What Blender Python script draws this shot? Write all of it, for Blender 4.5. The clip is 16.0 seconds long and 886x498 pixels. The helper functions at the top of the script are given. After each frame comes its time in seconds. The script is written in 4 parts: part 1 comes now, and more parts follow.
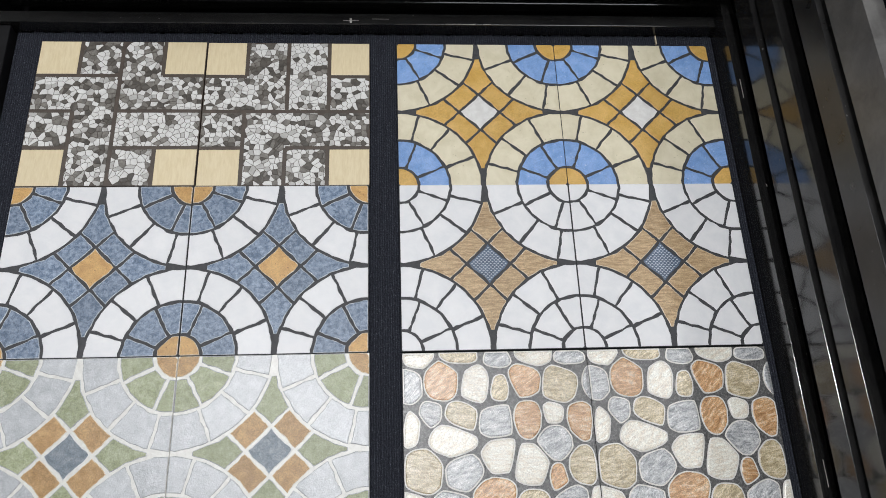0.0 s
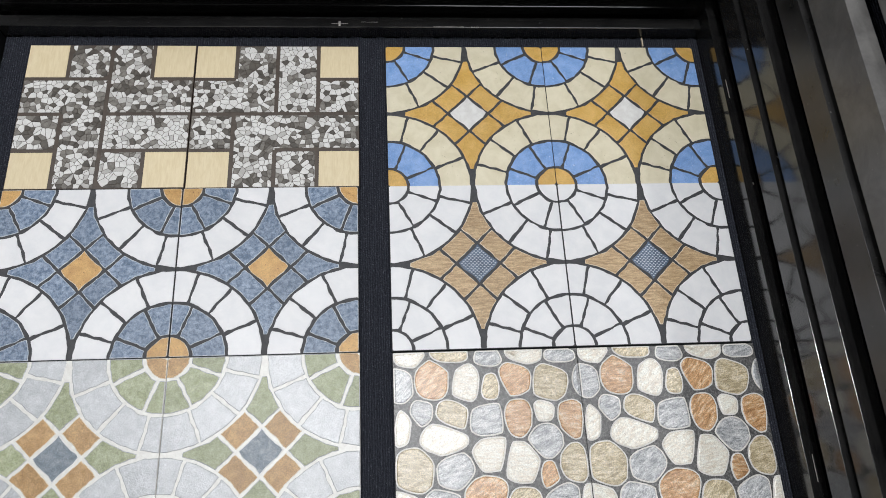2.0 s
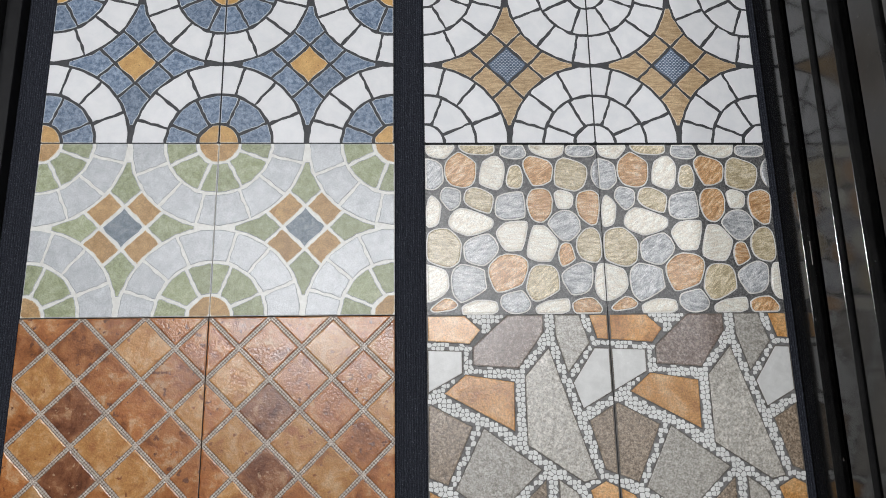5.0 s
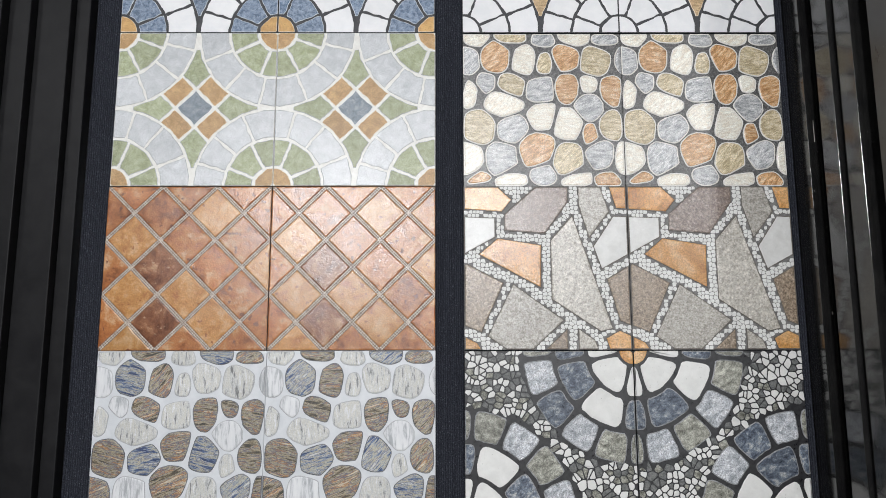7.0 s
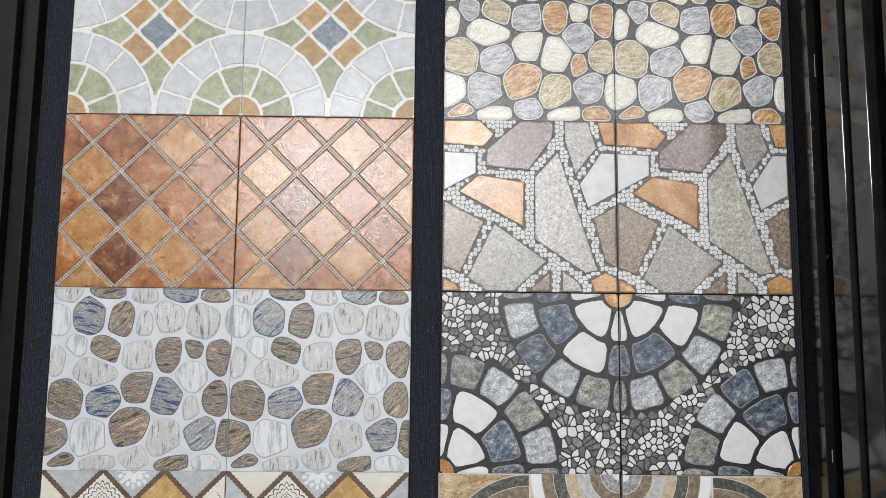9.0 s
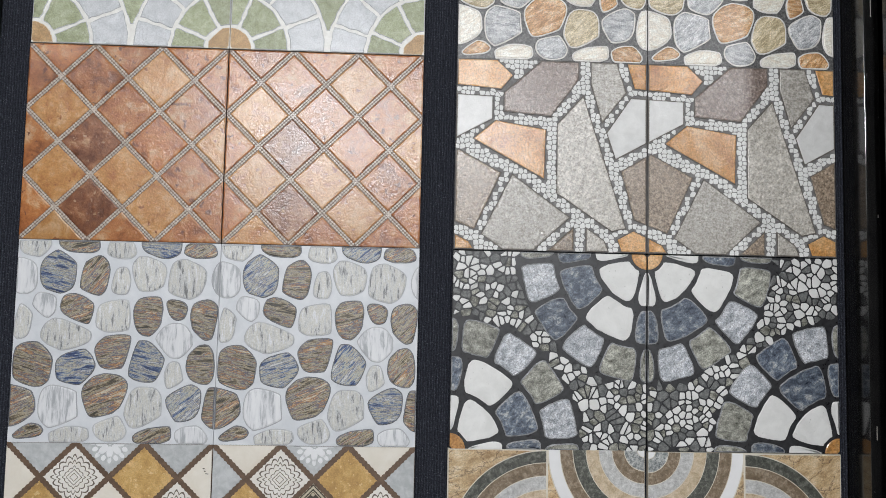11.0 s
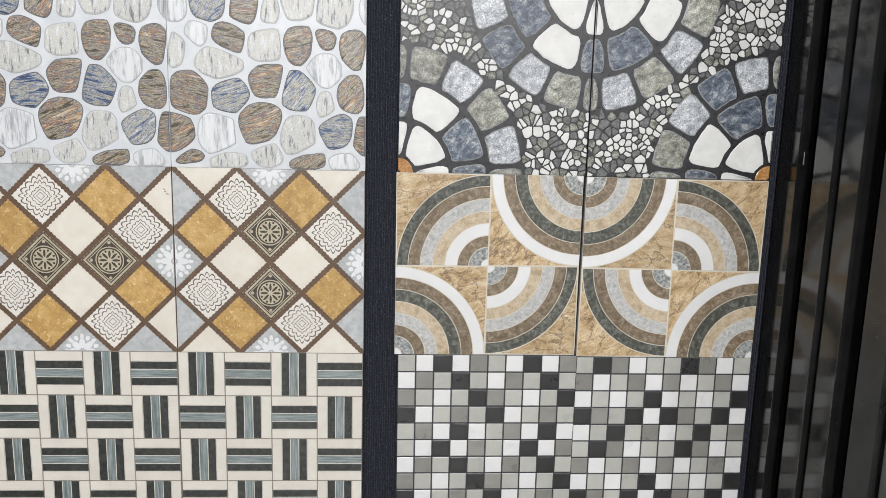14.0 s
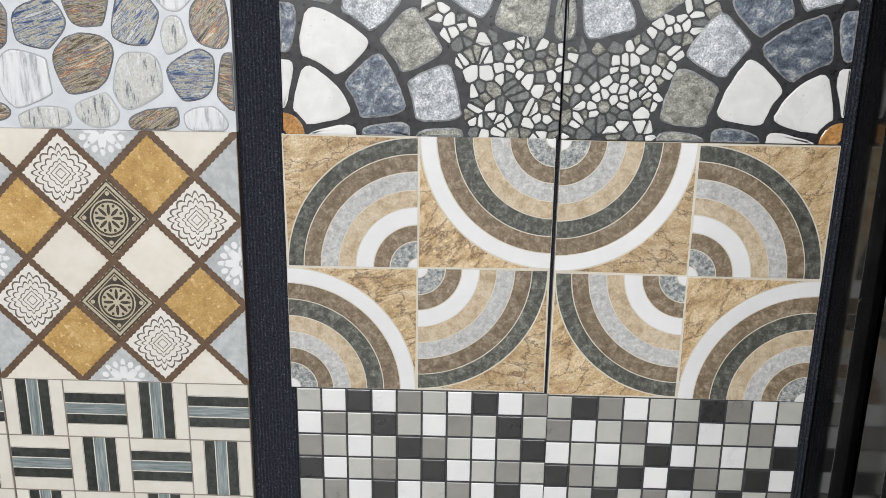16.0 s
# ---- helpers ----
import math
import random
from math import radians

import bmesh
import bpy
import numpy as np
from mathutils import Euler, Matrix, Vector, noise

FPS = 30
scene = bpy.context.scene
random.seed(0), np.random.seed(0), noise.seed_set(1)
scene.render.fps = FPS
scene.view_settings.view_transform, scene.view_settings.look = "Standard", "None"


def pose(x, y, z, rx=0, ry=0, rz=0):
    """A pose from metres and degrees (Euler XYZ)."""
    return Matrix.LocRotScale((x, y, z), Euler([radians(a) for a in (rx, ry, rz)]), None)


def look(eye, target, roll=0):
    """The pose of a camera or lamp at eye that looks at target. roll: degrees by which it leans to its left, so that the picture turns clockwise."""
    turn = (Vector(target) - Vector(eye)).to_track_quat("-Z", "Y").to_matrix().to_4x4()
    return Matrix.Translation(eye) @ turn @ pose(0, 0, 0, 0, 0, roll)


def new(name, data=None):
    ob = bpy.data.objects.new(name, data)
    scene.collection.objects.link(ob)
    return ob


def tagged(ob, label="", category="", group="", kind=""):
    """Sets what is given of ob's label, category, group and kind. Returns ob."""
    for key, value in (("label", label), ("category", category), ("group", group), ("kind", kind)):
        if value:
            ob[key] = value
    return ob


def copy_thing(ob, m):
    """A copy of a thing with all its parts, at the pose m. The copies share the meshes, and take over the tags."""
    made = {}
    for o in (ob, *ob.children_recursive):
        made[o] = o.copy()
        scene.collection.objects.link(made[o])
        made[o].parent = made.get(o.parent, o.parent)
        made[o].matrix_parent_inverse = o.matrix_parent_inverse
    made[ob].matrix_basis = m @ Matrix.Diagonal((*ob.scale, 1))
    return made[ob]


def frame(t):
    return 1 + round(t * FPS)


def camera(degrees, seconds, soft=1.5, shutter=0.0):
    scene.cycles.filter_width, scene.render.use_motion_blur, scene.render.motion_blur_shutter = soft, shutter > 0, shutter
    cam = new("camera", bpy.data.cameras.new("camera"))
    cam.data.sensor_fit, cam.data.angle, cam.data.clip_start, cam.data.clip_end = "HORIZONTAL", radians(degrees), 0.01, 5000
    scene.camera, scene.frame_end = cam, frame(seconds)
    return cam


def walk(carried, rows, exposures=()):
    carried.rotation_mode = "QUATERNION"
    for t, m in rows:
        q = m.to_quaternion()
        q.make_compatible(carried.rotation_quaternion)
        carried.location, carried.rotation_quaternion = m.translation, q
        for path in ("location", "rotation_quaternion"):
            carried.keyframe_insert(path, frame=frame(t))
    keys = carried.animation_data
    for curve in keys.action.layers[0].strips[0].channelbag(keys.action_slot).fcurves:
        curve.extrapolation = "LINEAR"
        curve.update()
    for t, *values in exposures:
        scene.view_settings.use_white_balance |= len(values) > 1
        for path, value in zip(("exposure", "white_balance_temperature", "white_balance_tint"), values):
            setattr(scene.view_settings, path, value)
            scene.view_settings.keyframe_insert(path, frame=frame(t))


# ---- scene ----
cam = camera(58.95, 16.0, 0.6)
ROWS = [
    (0.0, 0.0096, -1.2312, 1.5285, 112.178, 2.043, -3.308),
    (0.5, 0.0131, -1.2479, 1.5251, 114.169, 2.173, -3.027),
    (1.0, 0.0158, -1.2569, 1.5162, 116.312, 2.382, -3.344),
    (1.5, 0.0129, -1.2463, 1.5163, 114.736, 2.599, -3.852),
    (2.0, 0.0112, -1.2280, 1.5094, 112.969, 2.684, -3.748),
    (2.5, 0.0133, -1.2058, 1.4945, 111.729, 2.361, -3.149),
    (3.0, 0.0106, -1.1982, 1.4825, 110.098, 1.903, -3.357),
    (3.5, 0.0131, -1.1951, 1.4704, 108.022, 1.173, -3.397),
    (6.0, -0.0134, -1.3587, 1.2550, 102.315, 0.914, -1.307),
    (6.5, -0.0103, -1.3920, 1.2367, 100.741, 0.497, -0.606),
    (7.0, -0.0185, -1.4080, 1.1969, 99.575, 0.113, -0.235),
    (7.5, -0.0184, -1.4343, 1.1772, 98.092, -0.338, -0.332),
    (8.0, 0.0299, -1.4513, 1.1472, 97.596, -0.672, 0.275),
    (10.5, -0.0424, -1.1060, 1.1915, 95.106, -0.450, -3.451),
    (11.0, -0.0400, -1.1971, 1.1637, 94.174, -1.199, -2.468),
    (11.5, 0.0065, -1.3530, 1.1244, 92.402, -1.662, -0.752),
    (12.0, 0.0076, -1.4195, 1.0774, 90.338, -1.475, -0.769),
    (12.5, 0.0065, -1.4061, 1.0690, 86.878, -1.658, -1.040),
    (13.0, 0.0082, -1.3903, 1.0476, 84.380, -1.979, -1.927),
    (13.5, 0.0160, -1.3736, 1.0430, 81.420, -1.817, -1.402),
    (14.0, 0.0258, -1.2424, 1.0552, 79.660, -1.524, -3.144),
    (14.5, 0.0268, -1.0726, 1.0603, 77.012, -1.734, -5.468),
    (15.0, 0.1365, -0.9315, 1.0529, 77.000, -1.791, -3.784),
    (15.5, 0.2260, -0.8647, 1.0465, 75.760, -1.272, -0.743),
    (16.0, 0.2252, -0.8556, 1.0475, 75.385, -0.913, 1.778),
]
EXPOSURES = [(0.0, -0.39, 6500, 10), (1.0, -0.31, 6500, 10), (2.0, -0.32, 6500, 10), (3.0, -0.5, 6500, 10), (3.5, -0.52, 6500, 10), (6.0, -0.4, 6500, 10), (8.0, -0.17, 6560, 10), (10.5, -0.42, 6480, 10),
             (11.5, -0.3, 6500, 10), (12.5, -0.07, 6560, 10), (14.5, 0.0, 6660, 10), (16.0, -0.03, 6600, 10)]
walk(cam, [(t, pose(*p)) for t, *p in ROWS], EXPOSURES)

# ---- light: one world, unseen spotlights, an assumed window ----
world = bpy.data.worlds.new("showroom_air")
scene.world = world
world.use_nodes = True
world.node_tree.nodes["Background"].inputs[0].default_value = (0.9, 0.95, 1.0, 1)
world.node_tree.nodes["Background"].inputs[1].default_value = 0.05

CEILING = 3.5
# spotlights that face the displays, the last an added fill: place, size, watts
LAMPS = [((-1.35, -7.6, 3.25), 0.45, 270), ((0.6, -7.9, 3.25), 0.40, 150), ((2.7, -4.9, 3.2), 0.30, 50), ((-2.6, -3.6, 3.25), 0.35, 26)]
AIM = (0.0, 0.0, 1.6)
for place_at, size, power in LAMPS:
    data = bpy.data.lights.new("spotlight_lamp", "AREA")
    data.shape, data.size, data.energy, data.color = "DISK", size, power, (0.97, 0.98, 1.0)
    new("spotlight_lamp", data).matrix_world = look(place_at, AIM)

# unseen shop window in the wall behind the camera, assumed from the tiles' glare
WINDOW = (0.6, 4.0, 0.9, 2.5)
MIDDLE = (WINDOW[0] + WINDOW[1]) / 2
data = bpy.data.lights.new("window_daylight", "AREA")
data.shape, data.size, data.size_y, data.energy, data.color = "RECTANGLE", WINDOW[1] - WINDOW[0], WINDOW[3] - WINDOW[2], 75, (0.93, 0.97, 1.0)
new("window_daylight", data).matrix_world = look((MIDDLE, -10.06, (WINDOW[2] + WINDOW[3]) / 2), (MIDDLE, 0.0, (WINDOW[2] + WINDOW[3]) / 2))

# ---- materials ----
def surface(name, low, high, scale=40.0, rough=0.45, bump=0.15, metal=0.0, stretch=(1, 1, 1), vary=0.12, detail=6.0,
            speck=None, speck_scale=220.0, speck_at=0.66, fine=480.0, gloss=0.55, turned=False, crack=None, spread=0.14, grain=0.65, salt=0.0):
    """Two colours mixed by noise, darker or lighter from piece to piece, with specks, worn gloss and fine relief."""
    m = bpy.data.materials.new(name)
    m.use_nodes = True
    t = m.node_tree
    b = t.nodes["Principled BSDF"]

    def node(kind, **sockets):
        n = t.nodes.new(kind)
        for k, v in sockets.items():
            n.inputs[k].default_value = v
        return n

    def link(a, o, c, i):
        t.links.new(a.outputs[o], c.inputs[i])

    co, info = node("ShaderNodeTexCoord"), node("ShaderNodeObjectInfo")
    shift = node("ShaderNodeVectorMath")
    shift.operation = "MULTIPLY_ADD"
    shift.inputs[1].default_value = (1, 1, 1)
    apart = node("ShaderNodeCombineXYZ")
    for i, f in enumerate((3.1, 7.7, 5.3)):
        mul = node("ShaderNodeMath")
        mul.operation, mul.inputs[1].default_value = "MULTIPLY", f
        link(info, "Random", mul, 0)
        link(mul, 0, apart, i)
    link(co, "Object", shift, 0)
    link(apart, 0, shift, 2)
    last = shift
    if turned:
        rot = node("ShaderNodeVectorRotate")
        rot.rotation_type = "Y_AXIS"
        ang = node("ShaderNodeMath")
        ang.operation, ang.inputs[1].default_value, ang.inputs[2].default_value = "MULTIPLY_ADD", 1.2, -0.3
        link(info, "Random", ang, 0)
        link(ang, 0, rot, "Angle")
        link(shift, 0, rot, "Vector")
        last = rot
    mapping = node("ShaderNodeMapping")
    mapping.inputs["Scale"].default_value = stretch
    link(last, 0, mapping, "Vector")
    n1 = node("ShaderNodeTexNoise", Scale=scale, Detail=detail, Roughness=grain, Distortion=0.4)
    n2 = node("ShaderNodeTexNoise", Scale=fine, Detail=3.0, Roughness=0.6)
    link(mapping, 0, n1, "Vector")
    link(shift, 0, n2, "Vector")
    ramp = node("ShaderNodeValToRGB")
    stops = [low, high] if not isinstance(low[0], tuple) else list(low)
    el = ramp.color_ramp.elements
    el[0].position, el[1].position = 0.5 - spread, 0.5 + spread
    el[0].color, el[1].color = (*stops[0], 1), (*stops[-1], 1)
    for i, c in enumerate(stops[1:-1]):
        el.new(0.5 - spread + 2 * spread * (i + 1) / (len(stops) - 1)).color = (*c, 1)
    link(n1, "Fac", ramp, 0)
    out = ramp
    if speck:
        sp = node("ShaderNodeTexNoise", Scale=speck_scale, Detail=2.0, Roughness=0.5)
        link(shift, 0, sp, "Vector")
        th = node("ShaderNodeMapRange")
        th.inputs[1].default_value, th.inputs[2].default_value = speck_at, speck_at + 0.06
        link(sp, "Fac", th, 0)
        mix = node("ShaderNodeMix")
        mix.data_type = "RGBA"
        mix.inputs[7].default_value = (*speck, 1)
        link(th, 0, mix, 0)
        link(out, 0, mix, 6)
        out = mix
    if crack:
        bend = node("ShaderNodeTexNoise", Scale=28.0, Detail=6.0, Roughness=0.7)
        link(mapping, 0, bend, "Vector")
        sway = node("ShaderNodeVectorMath")
        sway.operation = "MULTIPLY_ADD"
        sway.inputs[1].default_value = (0.05, 0.05, 0.05)
        link(bend, "Color", sway, 0)
        link(mapping, 0, sway, 2)
        vor = node("ShaderNodeTexVoronoi", Scale=20.0)
        vor.feature = "DISTANCE_TO_EDGE"
        link(sway, 0, vor, "Vector")
        th = node("ShaderNodeMapRange")
        th.inputs[1].default_value, th.inputs[2].default_value = 0.0, 0.035
        th.inputs[3].default_value, th.inputs[4].default_value = 0.85, 0.0
        link(vor, "Distance", th, 0)
        mix = node("ShaderNodeMix")
        mix.data_type = "RGBA"
        mix.inputs[7].default_value = (*crack, 1)
        link(th, 0, mix, 0)
        link(out, 0, mix, 6)
        out = mix
    hsv = node("ShaderNodeHueSaturation")
    val = node("ShaderNodeMapRange")
    val.inputs[3].default_value, val.inputs[4].default_value = 1 - vary, 1 + vary
    link(info, "Random", val, 0)
    if salt:
        # coarse print dots: the fine noise pulls the colour up and down
        dots = node("ShaderNodeMapRange")
        dots.inputs[1].default_value, dots.inputs[2].default_value = 0.3, 0.7
        dots.inputs[3].default_value, dots.inputs[4].default_value = 1 - salt, 1 + salt
        link(n2, "Fac", dots, 0)
        both = node("ShaderNodeMath")
        both.operation = "MULTIPLY"
        link(val, 0, both, 0)
        link(dots, 0, both, 1)
        val = both
    link(val, 0, hsv, "Value")
    link(out, 2 if out.bl_idname == "ShaderNodeMix" else 0, hsv, "Color")
    link(hsv, 0, b, "Base Color")
    rr = node("ShaderNodeMapRange")
    rr.inputs[3].default_value, rr.inputs[4].default_value = max(0.03, rough - 0.1), rough + 0.1
    link(n1, "Fac", rr, 0)
    link(rr, 0, b, "Roughness")
    b.inputs["Metallic"].default_value = metal
    b.inputs["Specular IOR Level"].default_value = gloss
    if bump:
        add = node("ShaderNodeMath")
        add.operation = "ADD"
        link(n1, "Fac", add, 0)
        link(n2, "Fac", add, 1)
        bp = node("ShaderNodeBump", Strength=min(1.0, bump), Distance=0.0006)
        link(add, 0, bp, "Height")
        link(bp, 0, b, "Normal")
    return m


def grey(v):
    return (v, v, v * 1.02)


white = surface("white_glaze", (0.74, 0.75, 0.77), (0.82, 0.82, 0.83), 30, 0.42, 0.06, vary=0.03)
blue = surface("blue_glaze", (0.06, 0.11, 0.19), (0.25, 0.32, 0.43), 140, 0.42, 0.3, vary=0.14, spread=0.11, detail=9, salt=0.28)
sky = surface("light_blue_glaze", (0.16, 0.31, 0.62), (0.26, 0.42, 0.74), 60, 0.40, 0.08, vary=0.06, speck=(0.42, 0.53, 0.76), salt=0.16)
ochre = surface("ochre_glaze", (0.48, 0.26, 0.07), (0.62, 0.37, 0.12), 60, 0.42, 0.1, vary=0.08, speck=(0.3, 0.14, 0.04), salt=0.16)
cream = surface("cream_glaze", (0.66, 0.60, 0.43), (0.76, 0.70, 0.53), 35, 0.42, 0.06, vary=0.04, speck=(0.45, 0.40, 0.27), speck_at=0.7)
gold = surface("golden_glaze", (0.56, 0.33, 0.07), (0.68, 0.43, 0.13), 40, 0.4, 0.08, vary=0.06, salt=0.16)
wood_tan = surface("wood_grain_glaze", (0.33, 0.21, 0.10), (0.58, 0.42, 0.24), 55, 0.45, 0.2, stretch=(1, 1, 6), vary=0.1, salt=0.28)
green = surface("sage_glaze", (0.22, 0.255, 0.125), (0.39, 0.42, 0.27), 70, 0.36, 0.5, vary=0.12, salt=0.28)
# worn rim on green pieces; round pale ones its grey paints the edge shadow
worn_shaded_rim = surface("worn_shaded_glaze", (0.33, 0.345, 0.36), (0.52, 0.53, 0.54), 130, 0.3, 0.3, vary=0.05, spread=0.1)
pale = surface("pale_grey_glaze", (0.43, 0.45, 0.47), (0.56, 0.58, 0.60), 60, 0.24, 0.5, vary=0.05, salt=0.16)
rust = surface("rust_glaze", (0.34, 0.185, 0.055), (0.50, 0.31, 0.13), 60, 0.38, 0.5, vary=0.1, salt=0.28)
slate = surface("slate_blue_glaze", (0.11, 0.15, 0.19), (0.26, 0.30, 0.34), 90, 0.36, 0.6, vary=0.08, salt=0.28)
grout_dark = surface("dark_grout", (0.02, 0.022, 0.026), (0.05, 0.05, 0.055), 120, 0.6, 0.2, vary=0)
grout_white = surface("white_grout", (0.68, 0.67, 0.63), (0.79, 0.79, 0.75), 120, 0.34, 0.3, vary=0)
carpet = surface("ribbed_carpet", (0.016, 0.018, 0.025), (0.062, 0.068, 0.088), 420, 0.95, 0.0, vary=0, speck=(0.13, 0.14, 0.17), speck_scale=500, speck_at=0.64, gloss=0.1)
tree = carpet.node_tree
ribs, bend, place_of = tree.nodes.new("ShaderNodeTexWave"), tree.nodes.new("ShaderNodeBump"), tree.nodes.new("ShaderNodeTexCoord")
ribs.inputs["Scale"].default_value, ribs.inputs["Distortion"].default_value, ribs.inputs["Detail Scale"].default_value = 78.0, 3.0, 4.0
bend.inputs["Strength"].default_value, bend.inputs["Distance"].default_value = 1.0, 0.002
tree.links.new(place_of.outputs["Object"], ribs.inputs["Vector"])
tree.links.new(ribs.outputs["Fac"], bend.inputs["Height"])
# shade between the ribs, multiplied into the carpet's colour
furrow_shade, tint = tree.nodes.new("ShaderNodeMix"), tree.nodes["Principled BSDF"].inputs["Base Color"].links[0].from_socket
furrow_shade.data_type, furrow_shade.blend_type, furrow_shade.inputs[0].default_value = "RGBA", "MULTIPLY", 0.4
tree.links.new(tint, furrow_shade.inputs[6])
tree.links.new(ribs.outputs["Color"], furrow_shade.inputs[7])
tree.links.new(furrow_shade.outputs[2], tree.nodes["Principled BSDF"].inputs["Base Color"])
tree.links.new(bend.outputs["Normal"], tree.nodes["Principled BSDF"].inputs["Normal"])
black_metal = surface("black_lacquered_metal", (0.011, 0.011, 0.0115), (0.02, 0.02, 0.0195), 25, 0.13, 0.01, vary=0.1, fine=60, gloss=0.8, speck=(0.10, 0.10, 0.10), speck_scale=140, speck_at=0.74)

worn_blue = surface("worn_blue_edge", (0.30, 0.36, 0.44), (0.62, 0.66, 0.70), 130, 0.4, 0.2, vary=0.05, spread=0.1)
worn_warm = surface("worn_ochre_edge", (0.52, 0.36, 0.18), (0.74, 0.66, 0.54), 130, 0.4, 0.2, vary=0.05, spread=0.1)
worn_white = surface("worn_white_edge", (0.60, 0.61, 0.62), (0.80, 0.80, 0.79), 130, 0.4, 0.2, vary=0.03, spread=0.1)
worn_grey = surface("worn_grey_edge", (0.12, 0.125, 0.13), (0.33, 0.34, 0.35), 150, 0.4, 0.25, vary=0.05, spread=0.12)
chip_white = surface("white_chip", (0.66, 0.65, 0.63), (0.78, 0.78, 0.76), 60, 0.4, 0.1, vary=0)
chip_light = surface("light_chip", (0.42, 0.41, 0.39), (0.56, 0.55, 0.53), 60, 0.4, 0.1, vary=0)
chip_grey = surface("grey_chip", (0.12, 0.11, 0.095), (0.25, 0.235, 0.21), 120, 0.42, 0.3, vary=0)
chip_slate = surface("slate_chip", (0.07, 0.075, 0.075), (0.19, 0.195, 0.19), 150, 0.42, 0.5, vary=0, salt=0.38)
chip_dark = surface("dark_chip", (0.05, 0.044, 0.036), (0.11, 0.098, 0.082), 90, 0.45, 0.15, vary=0)
brown_line = surface("dark_brown_line", (0.05, 0.035, 0.025), (0.075, 0.055, 0.04), 90, 0.5, 0.1, vary=0)
sand = surface("sand_yellow_glaze", (0.70, 0.58, 0.36), (0.78, 0.67, 0.45), 45, 0.42, 0.08, vary=0.03, stretch=(6, 1, 1))
net = surface("blue_mesh_glaze", (0.04, 0.07, 0.12), (0.11, 0.16, 0.24), 60, 0.4, 0.1)
net_line = surface("pale_mesh_line", (0.42, 0.48, 0.55), (0.52, 0.58, 0.64), 60, 0.4, 0.1)
terracotta = surface("terracotta", ((0.19, 0.062, 0.02), (0.33, 0.115, 0.034), (0.42, 0.165, 0.05), (0.52, 0.31, 0.16)), None, 34, 0.225, 0.55, vary=0.10, speck=(0.15, 0.055, 0.025), speck_scale=90, speck_at=0.64, detail=14, spread=0.15, fine=330, gloss=0.62, grain=0.66, salt=0.16)
terracotta_brown = surface("brown_terracotta", ((0.10, 0.034, 0.014), (0.17, 0.06, 0.025), (0.23, 0.088, 0.036), (0.38, 0.20, 0.10)), None, 34, 0.225, 0.55, vary=0.1, speck=(0.40, 0.24, 0.13), speck_scale=110, speck_at=0.67, detail=14, spread=0.15, fine=330, gloss=0.62, grain=0.66, salt=0.16)
terracotta_pale = surface("pale_terracotta", ((0.32, 0.13, 0.045), (0.45, 0.22, 0.07), (0.55, 0.34, 0.17)), None, 34, 0.225, 0.55, vary=0.1, speck=(0.22, 0.08, 0.03), speck_scale=90, speck_at=0.66, detail=14, spread=0.14, fine=330, gloss=0.62, grain=0.66, salt=0.16)
rope = surface("grey_rope_grout", (0.46, 0.39, 0.33), (0.64, 0.57, 0.50), 150, 0.27, 0.3, vary=0)
rope_bed = surface("brown_rope_bed", (0.10, 0.065, 0.045), (0.24, 0.17, 0.13), 130, 0.45, 0.2, vary=0)
river_white = surface("cream_river_stone", (0.665, 0.593, 0.484), (0.860, 0.859, 0.786), 60, 0.22, 0.5, stretch=(1, 1, 3.5), vary=0.06, turned=True, detail=12, gloss=0.8, grain=0.72, salt=0.26, spread=0.11)
river_grey = surface("grey_river_stone", ((0.220, 0.231, 0.242), (0.440, 0.451, 0.462), (0.638, 0.638, 0.638)), None, 60, 0.22, 0.5, stretch=(1, 1, 3.5), vary=0.12, turned=True, detail=12, gloss=0.8, grain=0.72, salt=0.42, spread=0.11)
river_orange = surface("orange_river_stone", ((0.30, 0.15, 0.06), (0.54, 0.30, 0.13), (0.72, 0.54, 0.35)), None, 60, 0.22, 0.5, stretch=(1, 1, 3.5), vary=0.12, turned=True, detail=12, gloss=0.8, grain=0.72, salt=0.42, spread=0.11)
river_tan = surface("tan_river_stone", ((0.301, 0.239, 0.138), (0.526, 0.439, 0.276), (0.728, 0.640, 0.477)), None, 60, 0.22, 0.5, stretch=(1, 1, 3.5), vary=0.12, turned=True, detail=12, gloss=0.8, grain=0.72, salt=0.42, spread=0.11)
rim_pale = surface("pale_stone_rim", (0.64, 0.62, 0.58), (0.80, 0.78, 0.74), 60, 0.28, 0.1, vary=0.05)
river_bed = surface("dark_river_bed", (0.04, 0.04, 0.041), (0.14, 0.138, 0.135), 260, 0.26, 0.5, vary=0)
strata_blue = surface("blue_layered_stone", ((0.025, 0.045, 0.12), (0.07, 0.12, 0.25), (0.34, 0.37, 0.38), (0.46, 0.42, 0.30), (0.04, 0.075, 0.19), (0.50, 0.51, 0.50)), None, 24, 0.38, 0.4, stretch=(1, 1, 8), vary=0.1, turned=True, spread=0.1, detail=12, grain=0.68, salt=0.28)
strata_brown = surface("brown_layered_stone", ((0.035, 0.035, 0.03), (0.15, 0.115, 0.07), (0.42, 0.37, 0.26), (0.07, 0.09, 0.15), (0.40, 0.20, 0.065), (0.50, 0.47, 0.38)), None, 24, 0.38, 0.3, stretch=(1, 1, 8), vary=0.12, turned=True, spread=0.125, detail=12, grain=0.68, salt=0.28)
